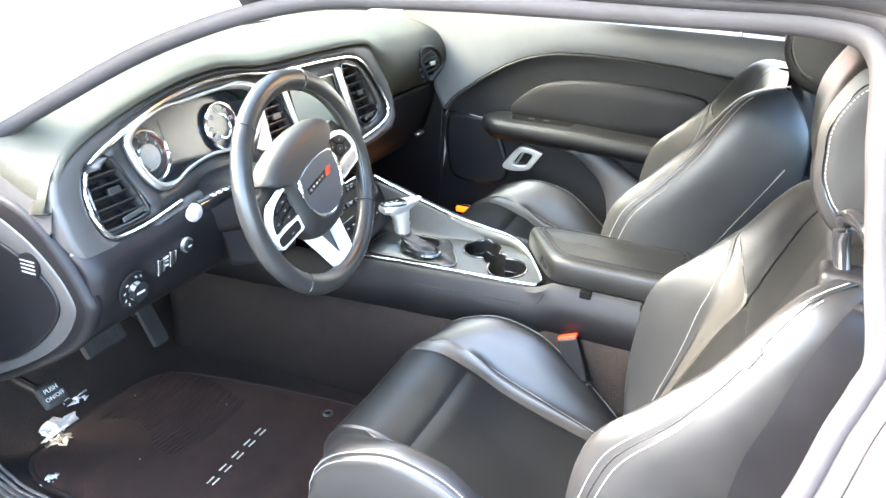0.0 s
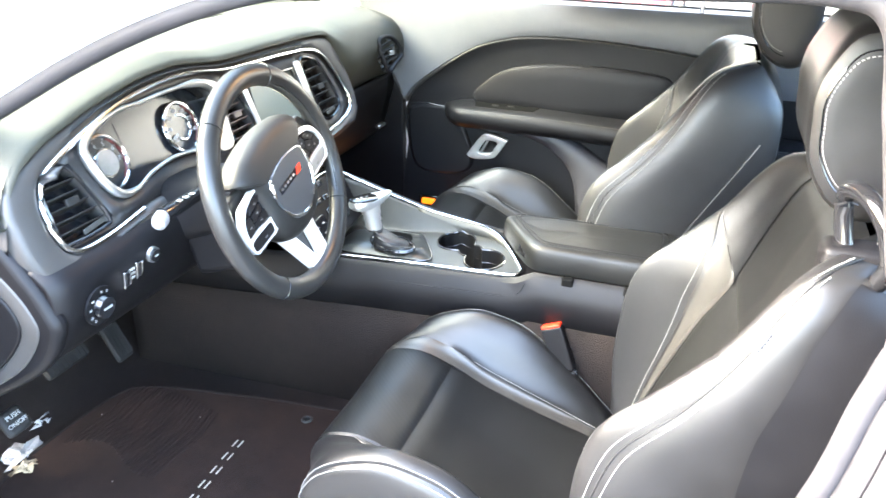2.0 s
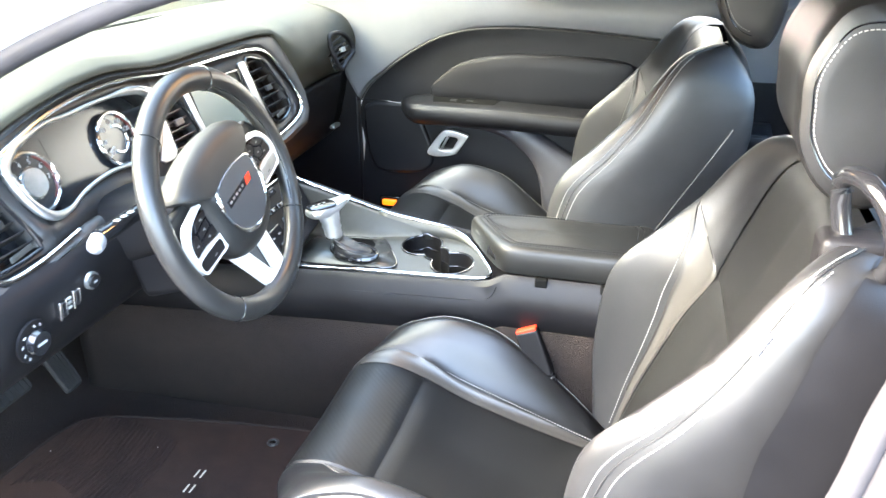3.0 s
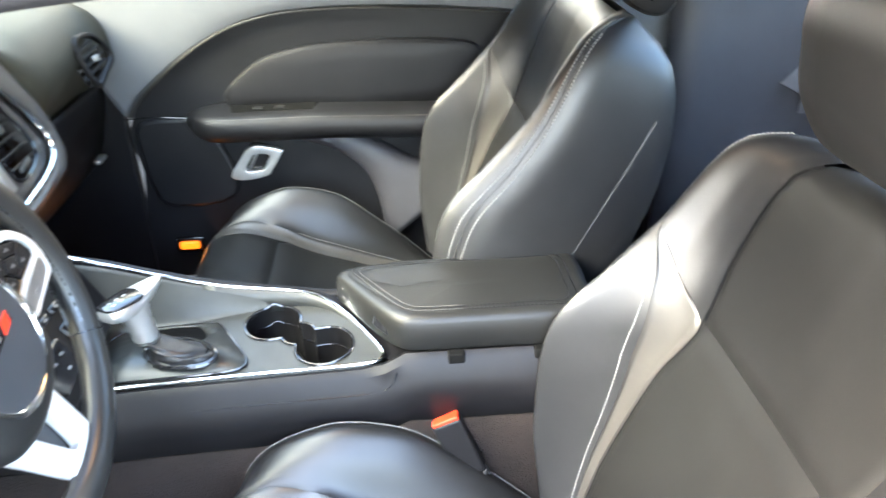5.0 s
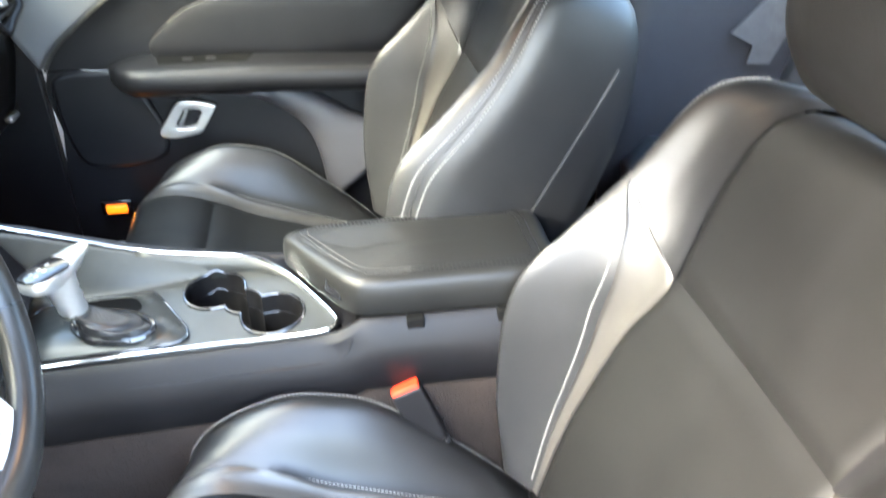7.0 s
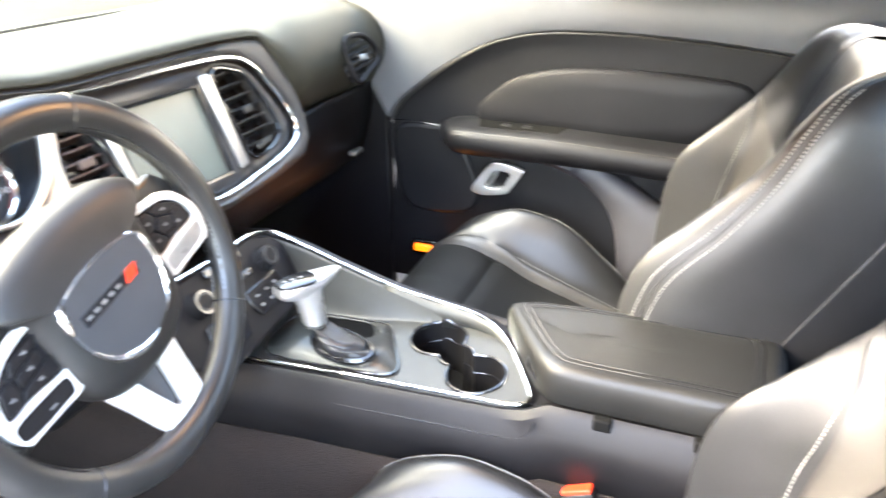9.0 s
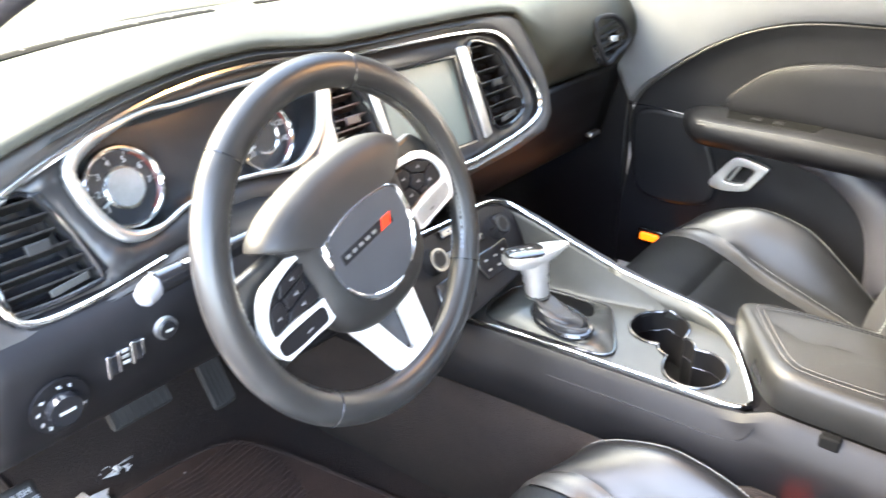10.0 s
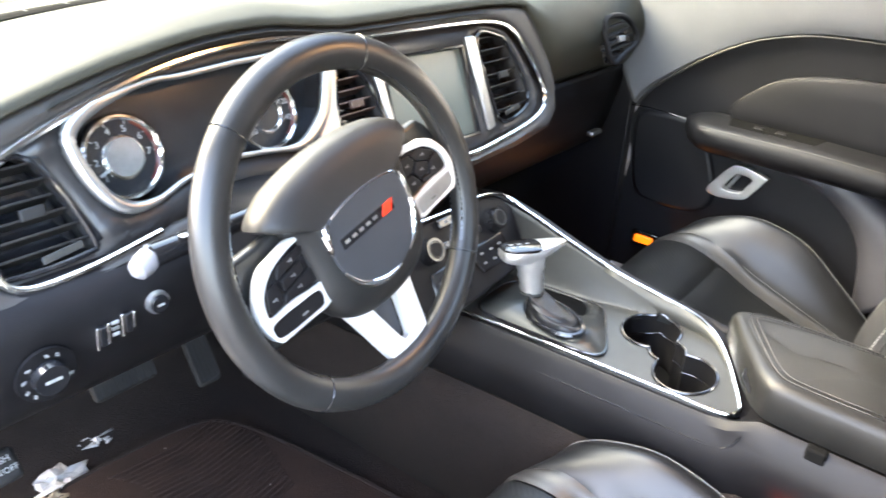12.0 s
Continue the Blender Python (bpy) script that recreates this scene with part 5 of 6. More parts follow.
def panel(skin, corner, n, m, sink=0.006, rim=0.10):
    """An upholstery panel over a patch of a skin; its rim is drawn in, as at a sewn seam."""
    eps = 1e-3
    rows = []
    for i in range(n + 1):
        row = []
        for j in range(m + 1):
            a, b = i / n, j / m
            q = skin(*corner(a, b))
            da = skin(*corner(min(a + eps, 1), b)) - skin(*corner(max(a - eps, 0), b))
            db = skin(*corner(a, min(b + eps, 1))) - skin(*corner(a, max(b - eps, 0)))
            nn = da.cross(db)
            edge = min(a, 1 - a) * max(1, n / 14), min(b, 1 - b) * max(1, m / 14)
            e = min(edge) / rim
            if nn.length > 1e-12:
                nn.normalize()
                if nn.dot(q - Vector((q.x + .25, 0.005, q.z - .2))) < 0 and abs(nn.y) < .7 or (abs(nn.y) >= .7 and nn.y * (q.y - .005) < 0):
                    nn = -nn
                q = q - nn * sink * (1 - min(1, e)) ** 2
            row.append(q)
        rows.append(row)
    return sheet(rows)


def above(skin, along, across, h=0.0012):
    """A line on a skin, lifted off it by h."""
    out = []
    for a in along:
        b = across(a)
        q = skin(a, b)
        n = (skin(a + .004, b) - skin(a - .004, b)).cross(skin(a, b + .03) - skin(a, b - .03)).normalized()
        if n.dot(Vector((-.35, math.copysign(.3, b) * (abs(b) > 3.5), .5))) < 0:
            n = -n
        out.append(q + n * h)
    return out


def even(n, lo=0.0, hi=1.0):
    return [lo + (hi - lo) * i / n for i in range(n + 1)]


def front_seat():
    seat = thing("front_seat", (0.35, 0.005, FLOOR_Z), "black leather bucket seat with grey leather bands and pale stitching", "seat", "front seats")
    UT = 0.43
    cush = part("cushion", panel(cushion, lambda a, b: (UT + (1 - UT) * a, -1 + 2 * b), 22, 24), LEATHER_MID, seat, "charcoal leather seat cushion")
    part("front_panel", panel(cushion, lambda a, b: (UT * a, -1 + 2 * b), 26, 24), LEATHER_RIB, cush, "finely ribbed leather front panel")
    for sx in (-1, 1):
        u0 = .32 if sx < 0 else .14
        edge_w = lambda u: 1 if u <= u0 else 1 + min(1.0, (u - u0) / .07) * (.72 + .5 * max(0, 1 - abs(u - .30) / .2) * (sx > 0))
        part("band", panel(cushion, lambda a, b: (u0 + (1 - u0) * a, sx * (1 + b * (edge_w(u0 + (1 - u0) * a) - 1))), 40, 8, .002, .2), LEATHER_GREY, cush, "grey leather band")
        part("bolster", panel(cushion, lambda a, b: (a, sx * (edge_w(a) * (1 - b) + 5.2 * b)), 44, 18, .003), LEATHER, cush)
        part("side", panel(cushion, lambda a, b: (a, sx * (5.2 + 2.8 * b)), 30, 10, .003), LEATHER, cush)
    part("pad", panel(cushion, lambda a, b: (.02 + .97 * a, -5 + 10 * b), 24, 40, .0), LEATHER, cush).location = (0.004, 0, -0.007)
    part("base", box((.17, -.25, FLOOR_Z + .01), (.62, .26, .05)), DASH_LOW, seat, "dark seat base", bevel=.02)
    for y in (-.2, .21):
        part("rail", box((.12, y - .02, FLOOR_Z), (.66, y + .02, FLOOR_Z + .03)), RUBBER, seat, bevel=.004)
    back = part("backrest", panel(backrest, lambda a, b: (.396 * a, -1 + 2 * b), 22, 24), LEATHER_MID, seat, "charcoal leather backrest")
    part("upper_panel", panel(backrest, lambda a, b: (.396 + .252 * a, -1 + 2 * b), 18, 24), LEATHER_MID, back)
    part("pad", panel(backrest, lambda a, b: (.63 * a, -3.9 + 7.8 * b), 26, 44, .0), LEATHER, back).location = (0.006, 0, -0.003)
    outer = lambda s: float(crv([0, .15, .25, .33, .40, .45, .48], [1.22, 1.26, 1.34, 1.55, 2.0, 2.55, 2.95], s)[0])
    for sx in (-1, 1):
        # grey band, widening into a flag at its top
        def band(a, b):
            s = .478 * a
            inner_w = 1 + max(0.0, (s - .396) / .042)
            return s, sx * (inner_w + (outer(s) - inner_w) * b)
        part("band", panel(backrest, band, 30, 12, .003, .12), LEATHER_GREY, back, "grey leather band")
        part("lower_bolster", panel(backrest, lambda a, b: (.478 * a, sx * (outer(.478 * a) * (1 - b) + 4 * b)), 26, 12, .0006), LEATHER, back)
        part("upper_bolster", panel(backrest, lambda a, b: ((.396 + .042 * min(1.95, 3 * b)) * (1 - a) + .652 * a, sx * (1 + 3 * b)), 22, 18, .0006), LEATHER, back)
        part("side", panel(backrest, lambda a, b: (.652 * a, sx * (4 + 3 * b)), 30, 16, .0006, .05), LEATHER, back)
        part("back_shell", panel(backrest, lambda a, b: (.652 * a, sx * (7 + b)), 20, 8, .0), DOOR_DARK, back)
        part("side_piping", tube([backrest(s, sx * 4) for s in even(40, .0, .645)], .0010, 7), LEATHER, back)
    for sx in (-1, 1):
        flap = [BACK0 + BACK_UP * s + BACK_FWD * p + Vector((0, sx * v, 0)) for s, p, v in ((.53, -.119, .268), (.50, -.114, .272), (.42, -.101, .279), (.30, -.082, .286), (.22, -.07, .288))]
        part("flap_edge", tube(spl([tuple(q) for q in flap], 5), [.0008 + .0014 * (1 - k / 20) for k in range(21)], 6), LEATHER, back, "sewn edge of the seat back panel")
    lines = []
    for sx in (-1, 1):
        lines += [above(cushion, u, lambda _, w=w: sx * w) for w, u in ((1.84, even(40, .45, .97)), (4.95, even(40, .12, .95)), (5.45, even(40, .12, .95)))]
        lines += [above(backrest, [s for s in even(40, .02, .44)], lambda s: sx * (outer(s) + .14)), above(backrest, even(50, .02, .64), lambda s: sx * 3.78), above(backrest, even(50, .02, .62), lambda s: sx * 4.25)]
    part("stitching", stitches(lines, .0056, .0037, .0006), THREAD, seat, "pale thread stitching", kind="stuff")
    # head restraint
    hr = []
    prof = [(-.073, .0), (-.066, -.05), (-.036, -.100), (.005, -.122), (.042, -.116), (.062, -.06), (.068, .01), (.062, .07), (.042, .108), (.0, .122), (-.040, .112), (-.066, .07), (-.075, .035)]
    ring = spl(prof, 4, True)
    c = Vector((0.834, 0.005, 0.812))
    for v, s in ((-.126, .55), (-.125, .78), (-.119, .91), (-.106, .975), (-.07, 1.0), (0, 1.0), (.07, 1.0), (.100, .975), (.112, .91), (.117, .78), (.118, .55)):
        hr.append([c + Vector((q[0] * s + (.010 * (1 - (v / .132) ** 2) if q[0] < 0 else 0), v, q[1] * s)) for q in ring])
    head = part("headrest", loft(hr), LEATHER, seat, "padded black leather headrest")
    hl = []
    for v in (-.1264, .1184):
        hl.append([c + Vector((q[0] * .70, v, q[1] * .70)) for q in ring[36:] + ring[:13]])
        part("seam", tube([c + Vector((q[0] * .76 + .001, v, q[1] * .76)) for q in ring[36:] + ring[:13]], .0011, 6), GLOSS_BLACK, head)
    part("stitching", stitches(hl, .0056, .0037, .0006), THREAD, head, kind="stuff")
    return seat


driver_seat = front_seat()
passenger = copy_thing(driver_seat, Matrix.Translation((0.35 - 0.135, 0.005 + 0.722, FLOOR_Z + 0.073)) @ Matrix.Diagonal((1, 0.93, 1, 1)))
for o in passenger.children:
    if o.name.startswith("headrest"):
        o.location += Vector((0.074, 0, -0.025))
# tag sewn in the outer seam
tg, tu = backrest(.525, -4.12), (backrest(.535, -4.12) - backrest(.515, -4.12)).normalized()
tm = Matrix.Translation(tg + Vector((-.002, -.003, .002))) @ tu.to_track_quat("Z", "Y").to_matrix().to_4x4()
part("tag", box((-.003, -.003, -.015), (.003, .003, .015), tm), WEBBING, driver_seat, "small grey sewn tag", bevel=.001)
for sx in (.5, .94):
    tagged(part("seat_riser", box((.06, sx - .02, FLOOR_Z), (.5, sx + .02, FLOOR_Z + .085)), RUBBER, bevel=.004), "dark seat rail under the passenger seat", "seat rail")

# buckles
def buckle(at, lean):
    b = thing("seatbelt_buckle", at, "black seatbelt buckle with an orange-red release button", "seatbelt buckle", "front buckles")
    m = Matrix.Translation(at) @ pose(0, 0, 0, -6, lean, 0)
    body = part("body", box((-.024, -.013, -.085), (.020, .013, .012), m), DASH_LOW, b, bevel=.004)
    part("button", box((-.022, -.0115, .0105), (.018, .0115, .017), m), RED_PLASTIC, b, "orange-red push button", bevel=.002)
    part("stalk", tube([m @ Vector((0, 0, -.08)), m @ Vector((.004, 0, -.13)), m @ Vector((.012, 0, -.2))], [.014, .011, .010], 10), RUBBER, b)
    for k in range(4):
        part("stalk_rib", tube([m @ Vector((.003 + .0155 * math.cos(t), .0155 * math.sin(t), -.092 - k * .011)) for t in np.linspace(0, math.tau, 14, endpoint=False)], .003, 5, True), RUBBER, b)


buckle((0.424, 0.262, 0.246), -22)
buckle((0.40, 0.462, 0.30), -25)
wire = thing("buckle_wire", (0.45, 0.262, 0.17), "thin black sensor wire looped beside the buckle", "wire")
part("loop", tube(spl([(0.449, .262, .215), (0.462, .266, .212), (0.472, .268, .198), (0.466, .266, .182), (0.455, .262, .178), (0.452, .258, .150)], 6), .0014, 6), GLOSS_BLACK, wire)

# belt guide and webbing on the driver's side
guide = thing("belt_guide", (0.86, -0.18, 0.70), "black plastic belt guide loop on the seat shoulder", "belt guide")
part("loop", tube(spl([(0.815, -0.165, 0.742), (0.828, -0.205, 0.760), (0.85, -0.235, 0.735), (0.862, -0.238, 0.69), (0.852, -0.215, 0.655), (0.83, -0.18, 0.67)], 6, True), .011, 10, True), GLOSS_BLACK, guide)
part("foot", box((0.80, -0.20, 0.63), (0.87, -0.15, 0.69)), DASH_LOW, guide, bevel=.01)
# sewn flap and dark cover on the door side of the driver's backrest
cover = panel(backrest, lambda a, b: (.04 + .605 * a, -(float(crv([0, .2, .35, .5, .65], [6.5, 6.3, 5.9, 5.4, 5.05], .04 + .605 * a)[0]) * (1 - b) + 6.95 * b)), 24, 10, .0)
for v in cover.verts:
    v.co.y -= .004
part("side_cover", cover, DOOR_DARK, driver_seat, "dark side cover of the backrest")
belt2 = spl([(0.90, -0.33, 0.90), (0.90, -0.30, 0.80), (0.865, -0.235, 0.715)], 6)
tagged(part("seatbelt", sheet([[Vector(q) - Vector((.02, 0, 0)), Vector(q) + Vector((.02, 0, 0))] for q in belt2]), WEBBING, solid=.0015), "grey seatbelt webbing running up to the pillar", "seatbelt")
belt3 = spl([(0.80, 1.00, 0.93), (0.80, 0.985, 0.8), (0.74, 0.975, 0.6), (0.68, 0.985, 0.3)], 6)
tagged(part("seatbelt", sheet([[Vector(q) - Vector((.022, 0, 0)), Vector(q) + Vector((.022, 0, 0))] for q in belt3]), WEBBING, solid=.0015), "grey seatbelt webbing beside the passenger seat", "seatbelt")

# ---------------------------------------------------------------- passenger door
DY = 1.064
door = thing("door_1", (0.25, DY, 0.1), "closed passenger door with grey top, dark insert and padded armrest", "door", kind="structure")
ARC = [(-0.205, 0.35), (-0.216, 0.44), (-0.186, 0.508), (-0.13, 0.560), (-0.066, 0.608), (0.0, 0.646), (0.06, 0.669), (0.14, 0.685), (0.26, 0.690), (0.38, 0.687), (0.50, 0.679), (0.62, 0.667), (0.70, 0.655)]
arc = spl(ARC, 6)
up_rows = []
up_first = next(i for i, q in enumerate(arc) if q[1] >= 0.47)
for i, q in enumerate(arc):
    if q[1] < 0.47:
        continue
    x0 = -0.38 + (0.95 + 0.38) * (i - up_first) / (len(arc) - 1 - up_first)
    up_rows.append([(q[0], DY + .004, q[1]), (q[0] + (x0 - q[0]) * .06, DY - .012, q[1] + .010), (q[0] + (x0 - q[0]) * .3, DY - .018, q[1] + (0.785 - q[1]) * .3), (q[0] + (x0 - q[0]) * .8, DY - .014, q[1] + (.785 - q[1]) * .8), (x0, DY - .002, 0.783), (x0, DY + .02, 0.789), (x0, DY + .06, 0.787)])
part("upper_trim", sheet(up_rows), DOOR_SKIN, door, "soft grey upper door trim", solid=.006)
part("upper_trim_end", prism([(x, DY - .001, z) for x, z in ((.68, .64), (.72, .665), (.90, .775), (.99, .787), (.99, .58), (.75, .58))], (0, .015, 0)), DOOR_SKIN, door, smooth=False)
part("piping", tube([(q[0], DY - .010, q[1] + .003) for q in arc[up_first:]], .0020, 7), LEATHER_GREY, door, "pale piping along the trim edge")
part("front_pocket", prism([(a, DY - .007, b) for a, b in spl([(-.205, .43), (-.185, .468), (-.12, .474), (-.055, .468), (-.03, .43), (.005, .33), (-.02, .275), (-.12, .262), (-.185, .29)], 4, True)], (0, .02, 0)), DOOR_DARK, door, "bulging lower front panel", bevel=.012)
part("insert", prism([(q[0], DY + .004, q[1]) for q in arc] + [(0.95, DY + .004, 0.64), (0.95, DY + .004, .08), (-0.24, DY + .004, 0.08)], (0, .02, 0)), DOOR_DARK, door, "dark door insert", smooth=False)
PAD = spl([(0.0, 0.515), (0.04, 0.562), (0.095, 0.597), (0.185, 0.618), (0.30, 0.625), (0.42, 0.624), (0.52, 0.616), (0.553, 0.600), (0.562, 0.570), (0.55, 0.50), (0.3, 0.478), (0.05, 0.488)], 5, True)
pc = Vector((.28, .55))
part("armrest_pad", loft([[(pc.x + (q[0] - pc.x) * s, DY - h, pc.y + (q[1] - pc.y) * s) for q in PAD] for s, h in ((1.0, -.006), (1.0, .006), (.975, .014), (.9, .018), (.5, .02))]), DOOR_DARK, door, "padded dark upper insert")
part("pad_piping", tube([(pc.x + (q[0] - pc.x) * .985, DY - .012, pc.y + (q[1] - pc.y) * .985) for q in PAD], .0022, 6, True), DOOR_DARK, door)
arm = []
for x in np.linspace(-0.085, 0.90, 40):
    k = min(1.0, max(0.02, (x + .085) / .06)) ** .5
    sec = [(DY + .002, .502), (DY - .04 * k, .497), (DY - .072 * k, .489), (DY - .084 * k, .472), (DY - .080 * k, .448), (DY - .055 * k, .430), (DY + .002, .420)]
    zs = .468
    arm.append([(x, q[0], zs + (q[1] - zs) * (.35 + .65 * k) - .018 * max(0, x - .2) / .5) for q in spl(sec, 3)])
armrest = part("armrest", sheet(arm), DOOR_DARK, door, "dark padded armrest with stitched edge", solid=.004)
part("armrest_front", fill([q for q in arm[0]]), DOOR_SKIN, armrest)
for dy, dz in ((-.079, .481), (-.076, .486)):
    part("armrest_stitch", tube([(x, DY + dy, dz - .0175 * max(0, x - .2) / .5 + .0005) for x in np.linspace(-.03, .88, 30)], .0007, 5), LEATHER_GREY, armrest)
part("switch_plate", prism([(a, b, c) for a, b, c in ((.02, DY - .052, .4930), (.19, DY - .052, .4930), (.205, DY - .014, .4985), (.01, DY - .014, .4985))], (0, 0, .003)), SLOT, door, bevel=.0015)
for x in (.075, .12):
    part("window_switch", box((x - .010, DY - .042, .493), (x + .010, DY - .028, .5005)), DASH_LOW, door, bevel=.002)
# release handle
HO = [(-0.008, 0.338), (0.012, 0.372), (0.035, 0.402), (0.060, 0.408), (0.108, 0.396), (0.108, 0.386), (0.085, 0.350), (0.070, 0.336), (0.02, 0.328)]
HI = [(0.026, 0.350), (0.040, 0.378), (0.052, 0.389), (0.082, 0.385), (0.074, 0.366), (0.062, 0.350)]
ho, hi = spl(HO, 3, True), spl(HI, 4, True)
handle = part("release_handle", fill([(q[0], DY - .022, q[1]) for q in ho], [[(q[0], DY - .022, q[1]) for q in hi]]), BRIGHT_SATIN, door, "satin silver door release surround", solid=.016, bevel=.003, facing=(0, -1, 0))
part("handle_well", fill([(q[0], DY - .005, q[1]) for q in hi]), GLOSS_BLACK, handle)
part("lever", prism([(0.030, DY - .018, .352), (.038, DY - .018, .352), (.056, DY - .018, .386), (.048, DY - .018, .386)], (0, .006, 0)), SATIN, handle, bevel=.001)
# padded roll under the armrest, its lower edge sweeping down to the rear
POC = spl([(0.05, 0.418), (0.09, 0.436), (0.148, 0.452), (0.20, 0.452), (0.262, 0.437), (0.33, 0.401), (0.385, 0.366), (0.43, 0.345), (0.52, 0.32)], 6)
POL = spl([(0.05, 0.410), (0.10, 0.412), (0.16, 0.408), (0.216, 0.391), (0.252, 0.368), (0.282, 0.340), (0.305, 0.30), (0.32, 0.24), (0.33, 0.15)], 6)
roll = []
for q, w in zip(POC, POL):
    k0 = min(1, math.dist(q, w) / .06)
    roll.append([(q[0] + (w[0] - q[0]) * k, DY - h * k0 - .002, q[1] + (w[1] - q[1]) * k) for k, h in ((0, -.006), (.03, .010), (.10, .020), (.30, .030), (.6, .030), (.88, .018), (.97, .006), (1.0, -.006))])
part("lower_roll", sheet(roll), QUARTER, door, "grey padded roll under the armrest", solid=.004)
part("front_seam", tube(spl([(-.24, DY - .002, .474), (-.16, DY - .004, .478), (-.08, DY - .004, .472)], 4), .0012, 5), GLOSS_BLACK, door)
part("lock_pin", disc((0.60, DY + .005, 0.785), (0, 0, 1), .006, .022, 12), CHROME, door)
part("demist_outlet", joined([tube(spl([(-.185, DY + .012, .7895), (-.03, DY + .012, .7895), (-.03, DY + .035, .7895), (-.185, DY + .035, .7895)], 1) + [(-.185, DY + .012, .7895)], .002, 5)]), RUBBER, door)
part("outer_skin", box((-.30, DY + .10, -.1), (.98, DY + .13, .775)), PAINT, door, "white painted outer skin", bevel=.01)
win = part("window", sheet([[(x, DY + .05 - .13 * (z - .78) / .22, z) for z in np.linspace(.775, .99, 6)] for x in np.linspace(-.28, .98, 12)]), SIDE_GLASS, door, "clear side window")
part("window_seal", tube([(x, DY + .045, .788) for x in np.linspace(-.3, .98, 8)], .006, 6), RUBBER, door)

# rear belt hanging against the quarter trim
strap = thing("rear_seatbelt", (1.27, 1.0, 0.45), "light grey rear seatbelt hanging by the quarter trim", "seatbelt")
part("webbing", prism([(x, 1.003, z) for x, z in ((1.252, .436), (1.305, .433), (1.335, .50), (1.372, .60), (1.43, .74), (1.37, .75), (1.275, .585), (1.262, .50))], (0, .003, 0)), WEBBING, strap, smooth=False)
part("tongue", prism([(x, 0.998, z) for x, z in ((1.200, .507), (1.256, .477), (1.29, .50), (1.29, .575), (1.268, .575))], (0, .004, 0)), WEBBING, strap, bevel=.001)

# rear quarter trim behind the door
tagged(part("quarter_trim", sheet([[(x, DY - .01 + a, z) for x in np.linspace(.955, 1.5, 8)] for z, a in ((.0, .0), (.3, -.02), (.55, -.03), (.62, -.015), (.80, 0), (.83, .03))]), QUARTER, solid=.01), "dark rear quarter trim panel", "trim", kind="structure")

tagged(part("pillar", prism([(.93, 1.035, .80), (1.5, 1.045, .80), (1.5, 1.03, .86), (1.2, 1.0, .99), (.96, 1.0, 1.0)], (0, .03, 0)), QUARTER, bevel=.008), "dark trim of the rear roof pillar", "pillar", kind="structure")

# courtesy lamp in the passenger footwell
def courtesy_lamp(at, aim, label):
    """A small lit amber lens in a black bezel, with the lamp behind it."""
    x, y, z = at
    lamp = thing("courtesy_lamp", at, label, "lamp", "courtesy lamps")
    part("lens", box((x - .022, y - .008, z - .009), (x + .022, y + .006, z + .009)), AMBER, lamp, "glowing amber lens", bevel=.004)
    part("bezel", box((x - .032, y, z - .017), (x + .032, y + .012, z + .017)), GLOSS_BLACK, lamp, bevel=.003)
    glow = new("courtesy_bulb", bpy.data.lights.new("courtesy_bulb", "AREA"))
    glow.data.energy, glow.data.color, glow.data.size = 0.004, (1.0, 0.36, 0.06), 0.03
    glow.matrix_basis = look((x + aim[0] * .02, y + aim[1] * .02, z + aim[2] * .02), (x + aim[0], y + aim[1], z + aim[2]))


courtesy_lamp((-0.13, 1.05, 0.171), (0.5, -0.8, 0.2), "lit amber courtesy lamp low on the passenger side")

# ---------------------------------------------------------------- footwell things
def pedal(name, at, w, h, lean, label, ribs):
    p = thing(name, at, label, "pedal")
    m = Matrix.Translation(at) @ pose(0, 0, 0, 0, lean, 0)
    part("pad", box((-.008, -w / 2, -h / 2), (.008, w / 2, h / 2), m), PEDAL, p, bevel=.009)
    for k in range(ribs):
        y = -w / 2 + w * (k + .5) / ribs
        part("rib", box((.007, y - w / ribs * .3, -h * .42), (.0095, y + w / ribs * .3, h * .42), m), PEDAL, p)
    part("arm", tube([m @ Vector((-.008, 0, 0)), m @ Vector((-.06, 0, .06)), m @ Vector((-.16, 0, .26))], .009, 8), DASH_LOW, p)
    return p


pedal("brake_pedal", (-0.565, -0.035, 0.140), .115, .056, -35, "dark rubber brake pedal with ribs", 9)
pedal("accelerator_pedal", (-0.575, 0.122, 0.105), .048, .13, -30, "dark hanging accelerator pedal with ribs", 5)
park = pedal("parking_brake_pedal", (-0.425, -0.292, 0.190), .050, .048, -40, "black parking brake pedal with white lettering", 0)
pmx = Matrix.Translation((-0.425, -0.292, 0.190)) @ pose(0, 0, 0, 0, -40, 0)
tm = frame_of(pmx @ Vector((.0092, 0, 0)), (0, 1, 0), pmx.to_3x3() @ Vector((0, 0, 1)))
words("lettering", "PUSH", .0125, tm @ Matrix.Translation((0, .008, 0)), LIGHT_MARK, park)
words("lettering", "ON/OFF", .0115, tm @ Matrix.Translation((0, -.007, 0)), LIGHT_MARK, park)

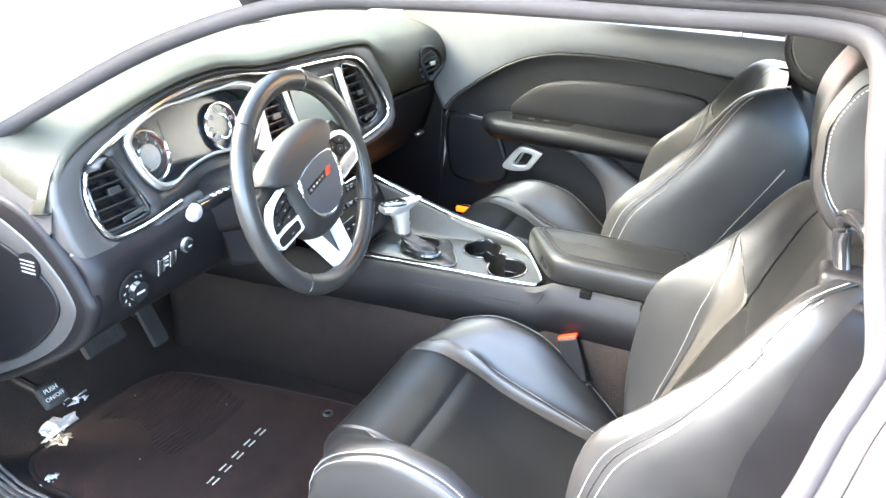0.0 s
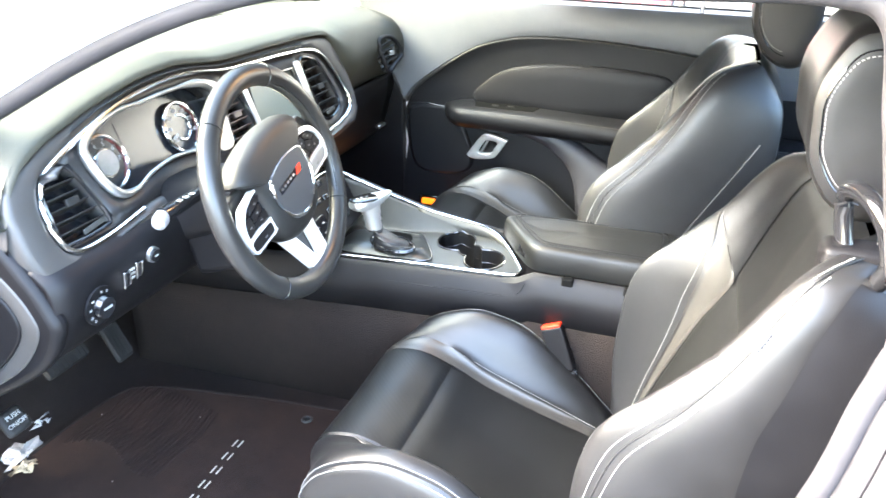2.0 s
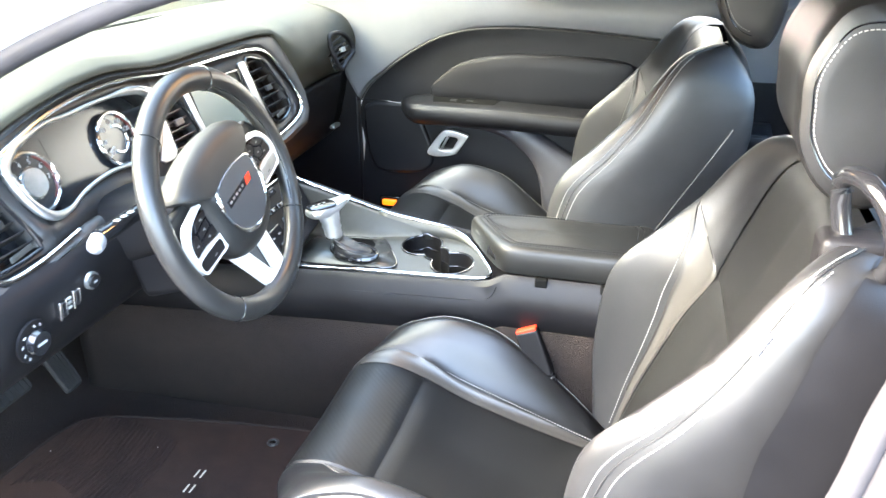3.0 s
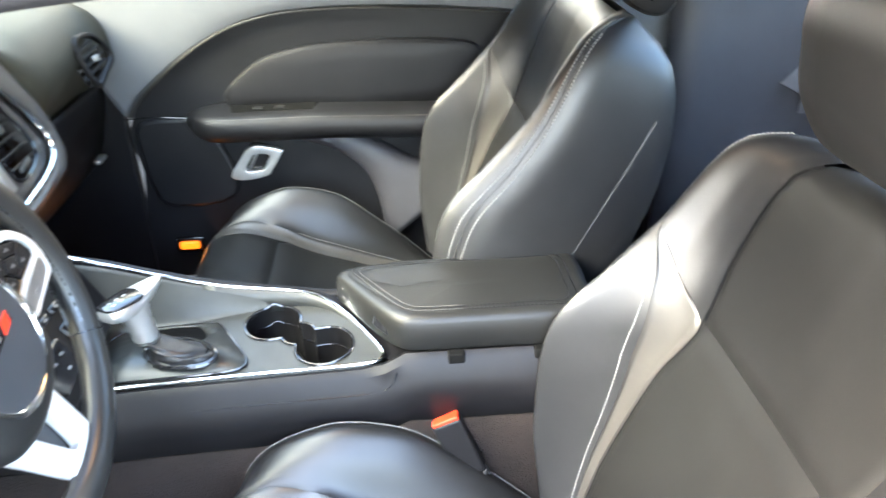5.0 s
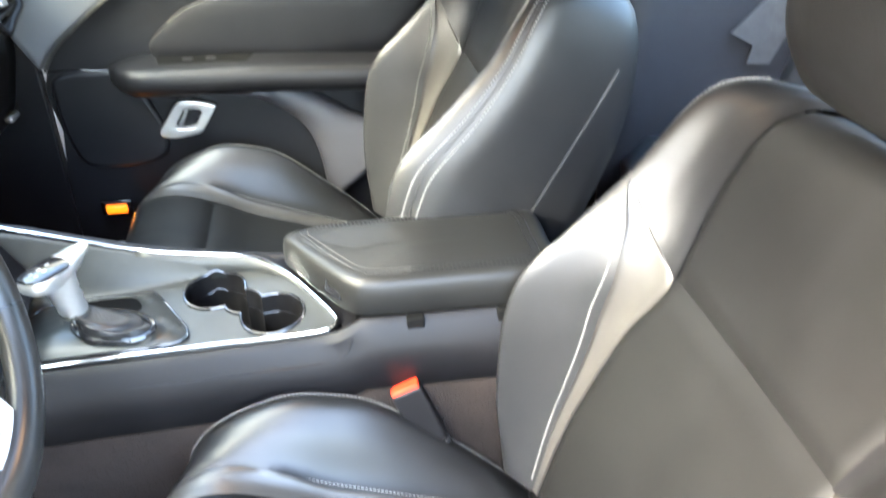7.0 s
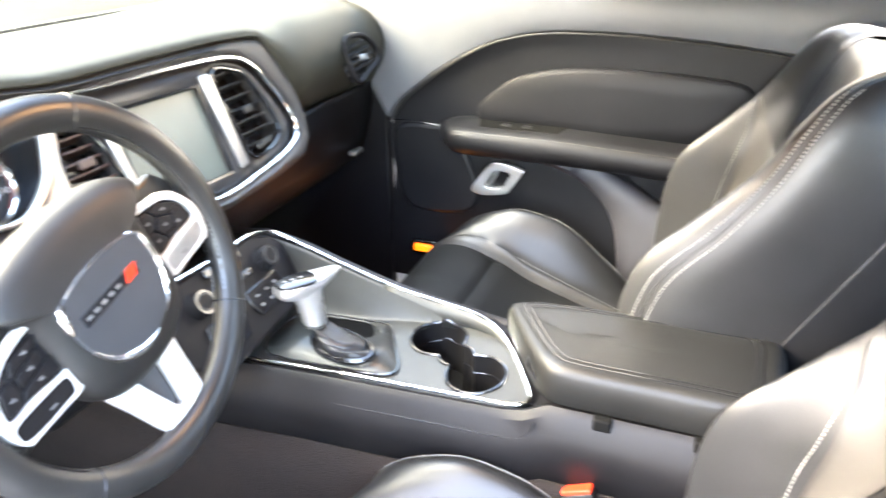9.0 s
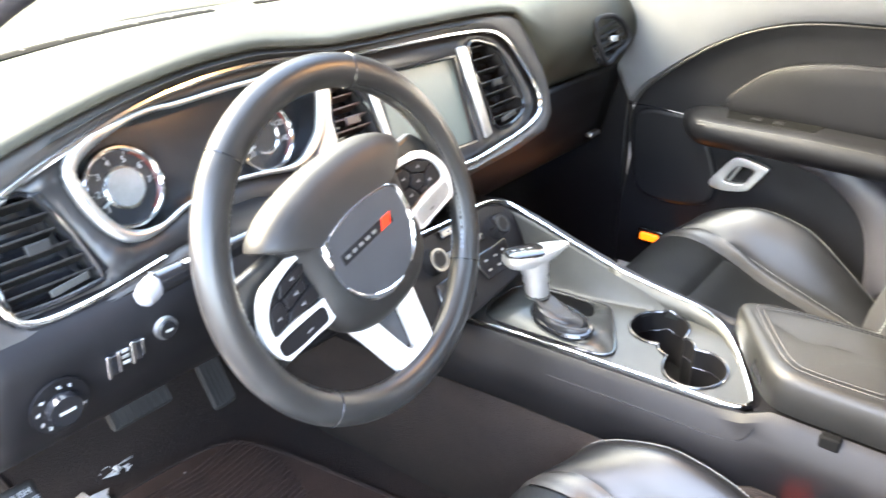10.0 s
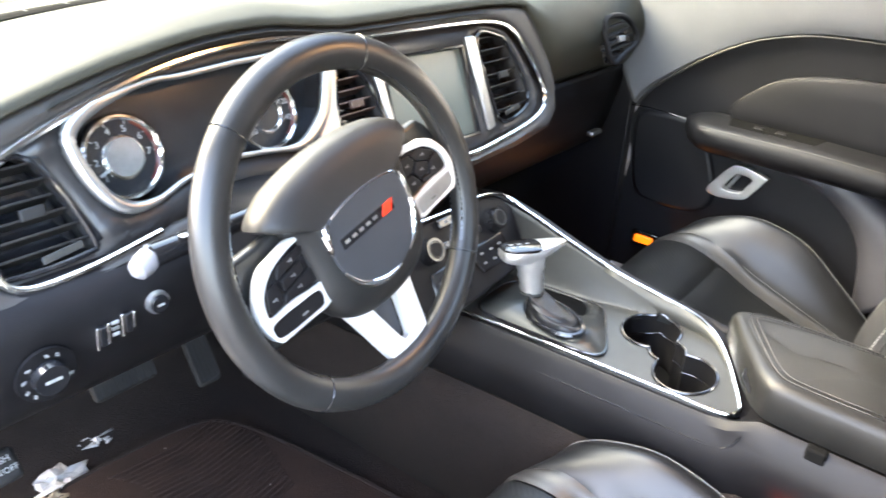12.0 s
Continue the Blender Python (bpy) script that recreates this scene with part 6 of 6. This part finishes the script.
# floor mat with ribbed heel pad, plain bars for the woven mark, and a grommet
mat = thing("floor_mat", (-0.15, -0.05, FLOOR_Z), "dark brown carpet floor mat with a ribbed heel pad", "floor mat")
MAT = spl([(-0.57, -0.20), (-0.56, 0.05), (-0.50, 0.135), (-0.30, 0.178), (-0.08, 0.205), (0.14, 0.215), (0.17, 0.19), (0.17, -0.26), (0.13, -0.30), (-0.35, -0.31), (-0.52, -0.29)], 5, True)
part("carpet", prism([(q[0], q[1], FLOOR_Z + .001) for q in MAT], (0, 0, .010)), MAT_PILE, mat, bevel=.004)
part("edge_binding", tube([(q[0], q[1], FLOOR_Z + .008) for q in MAT], .006, 7, True), CARPET, mat)
for k in range(22):
    x = -0.535 + k * .0115
    part("heel_rib", tube([(x, -.10 + .03 * math.sin(k * .25), FLOOR_Z + .0115), (x + .012, .02, FLOOR_Z + .0115), (x, .12 + .02 * math.sin(k * .2), FLOOR_Z + .0115)], .0026, 6), MAT_PILE, mat)
for k, y in enumerate((-0.150, -0.107, -0.062, -0.017, 0.026)):
    xc = -0.182 - .0025 * k
    for dx, dy, hw in ((-.0062, -.010, .0115), (.0062, -.004, .0115)):
        part("woven_bar", prism([(xc + dx + a, y + dy * .2 + b, FLOOR_Z + .0105) for a, b in ((-.0017, -hw), (.0017, -hw), (.0017, hw), (-.0017, hw))], (0, 0, .0015)), CREAM_MARK, mat, bevel=.001)
part("grommet", tube([(-0.093 + .010 * math.cos(a), .150 + .010 * math.sin(a), FLOOR_Z + .0125) for a in np.linspace(0, math.tau, 20, endpoint=False)], .0030, 7, True), GUNMETAL, mat)
part("grommet_core", disc((-0.093, .150, FLOOR_Z + .009), (0, 0, 1), .008, .004, 16), GLOSS_BLACK, mat)


def scrap(at, size, seed, mat_, label):
    """A torn, crumpled scrap of thin stuff lying on the floor."""
    rnd = random.Random(seed)
    bm = bmesh.new()
    n = 18
    rings = []
    for rr in (.25, .6, 1.0):
        rings.append([bm.verts.new(Vector((at[0] + size * rr * (1 + .45 * rnd.uniform(-1, 1) * rr) * math.cos(k * math.tau / n) * .7, at[1] + size * rr * (1 + .45 * rnd.uniform(-1, 1) * rr) * math.sin(k * math.tau / n), at[2] + rnd.uniform(.002, .016)))) for k in range(n)])
    c = bm.verts.new(Vector((at[0], at[1], at[2] + .016)))
    for k in range(n):
        bm.faces.new((c, rings[0][k], rings[0][(k + 1) % n]))
        for a, b in zip(rings, rings[1:]):
            bm.faces.new((a[k], b[k], b[(k + 1) % n], a[(k + 1) % n]))
    return tagged(part("paper_scrap", bm, mat_, solid=.001), label, "paper scrap", "scraps on the floor")


scrap((-0.600, -0.158, FLOOR_Z), .050, 3, PAPER, "crumpled grey-white paper scrap on the floor")
scrap((-0.645, -0.062, FLOOR_Z), .026, 5, PAPER, "small torn white paper scrap on the floor")
scrap((-0.555, -0.190, FLOOR_Z + .004), .028, 8, PAPER_TAN, "crumpled tan paper scrap on the floor")
scrap((-0.475, -0.288, FLOOR_Z), .018, 11, PAPER, "small pale paper scrap by the sill")
for k in range(4):
    rnd = random.Random(40 + k)
    tagged(part("crumb", disc((rnd.uniform(-.55, -.05), rnd.uniform(-.25, .12), FLOOR_Z + .011), (0, 0, 1), rnd.uniform(.0010, .0018), .002, 6), PAPER), "tiny pale crumb on the floor mat", "crumb", "crumbs on the mat")
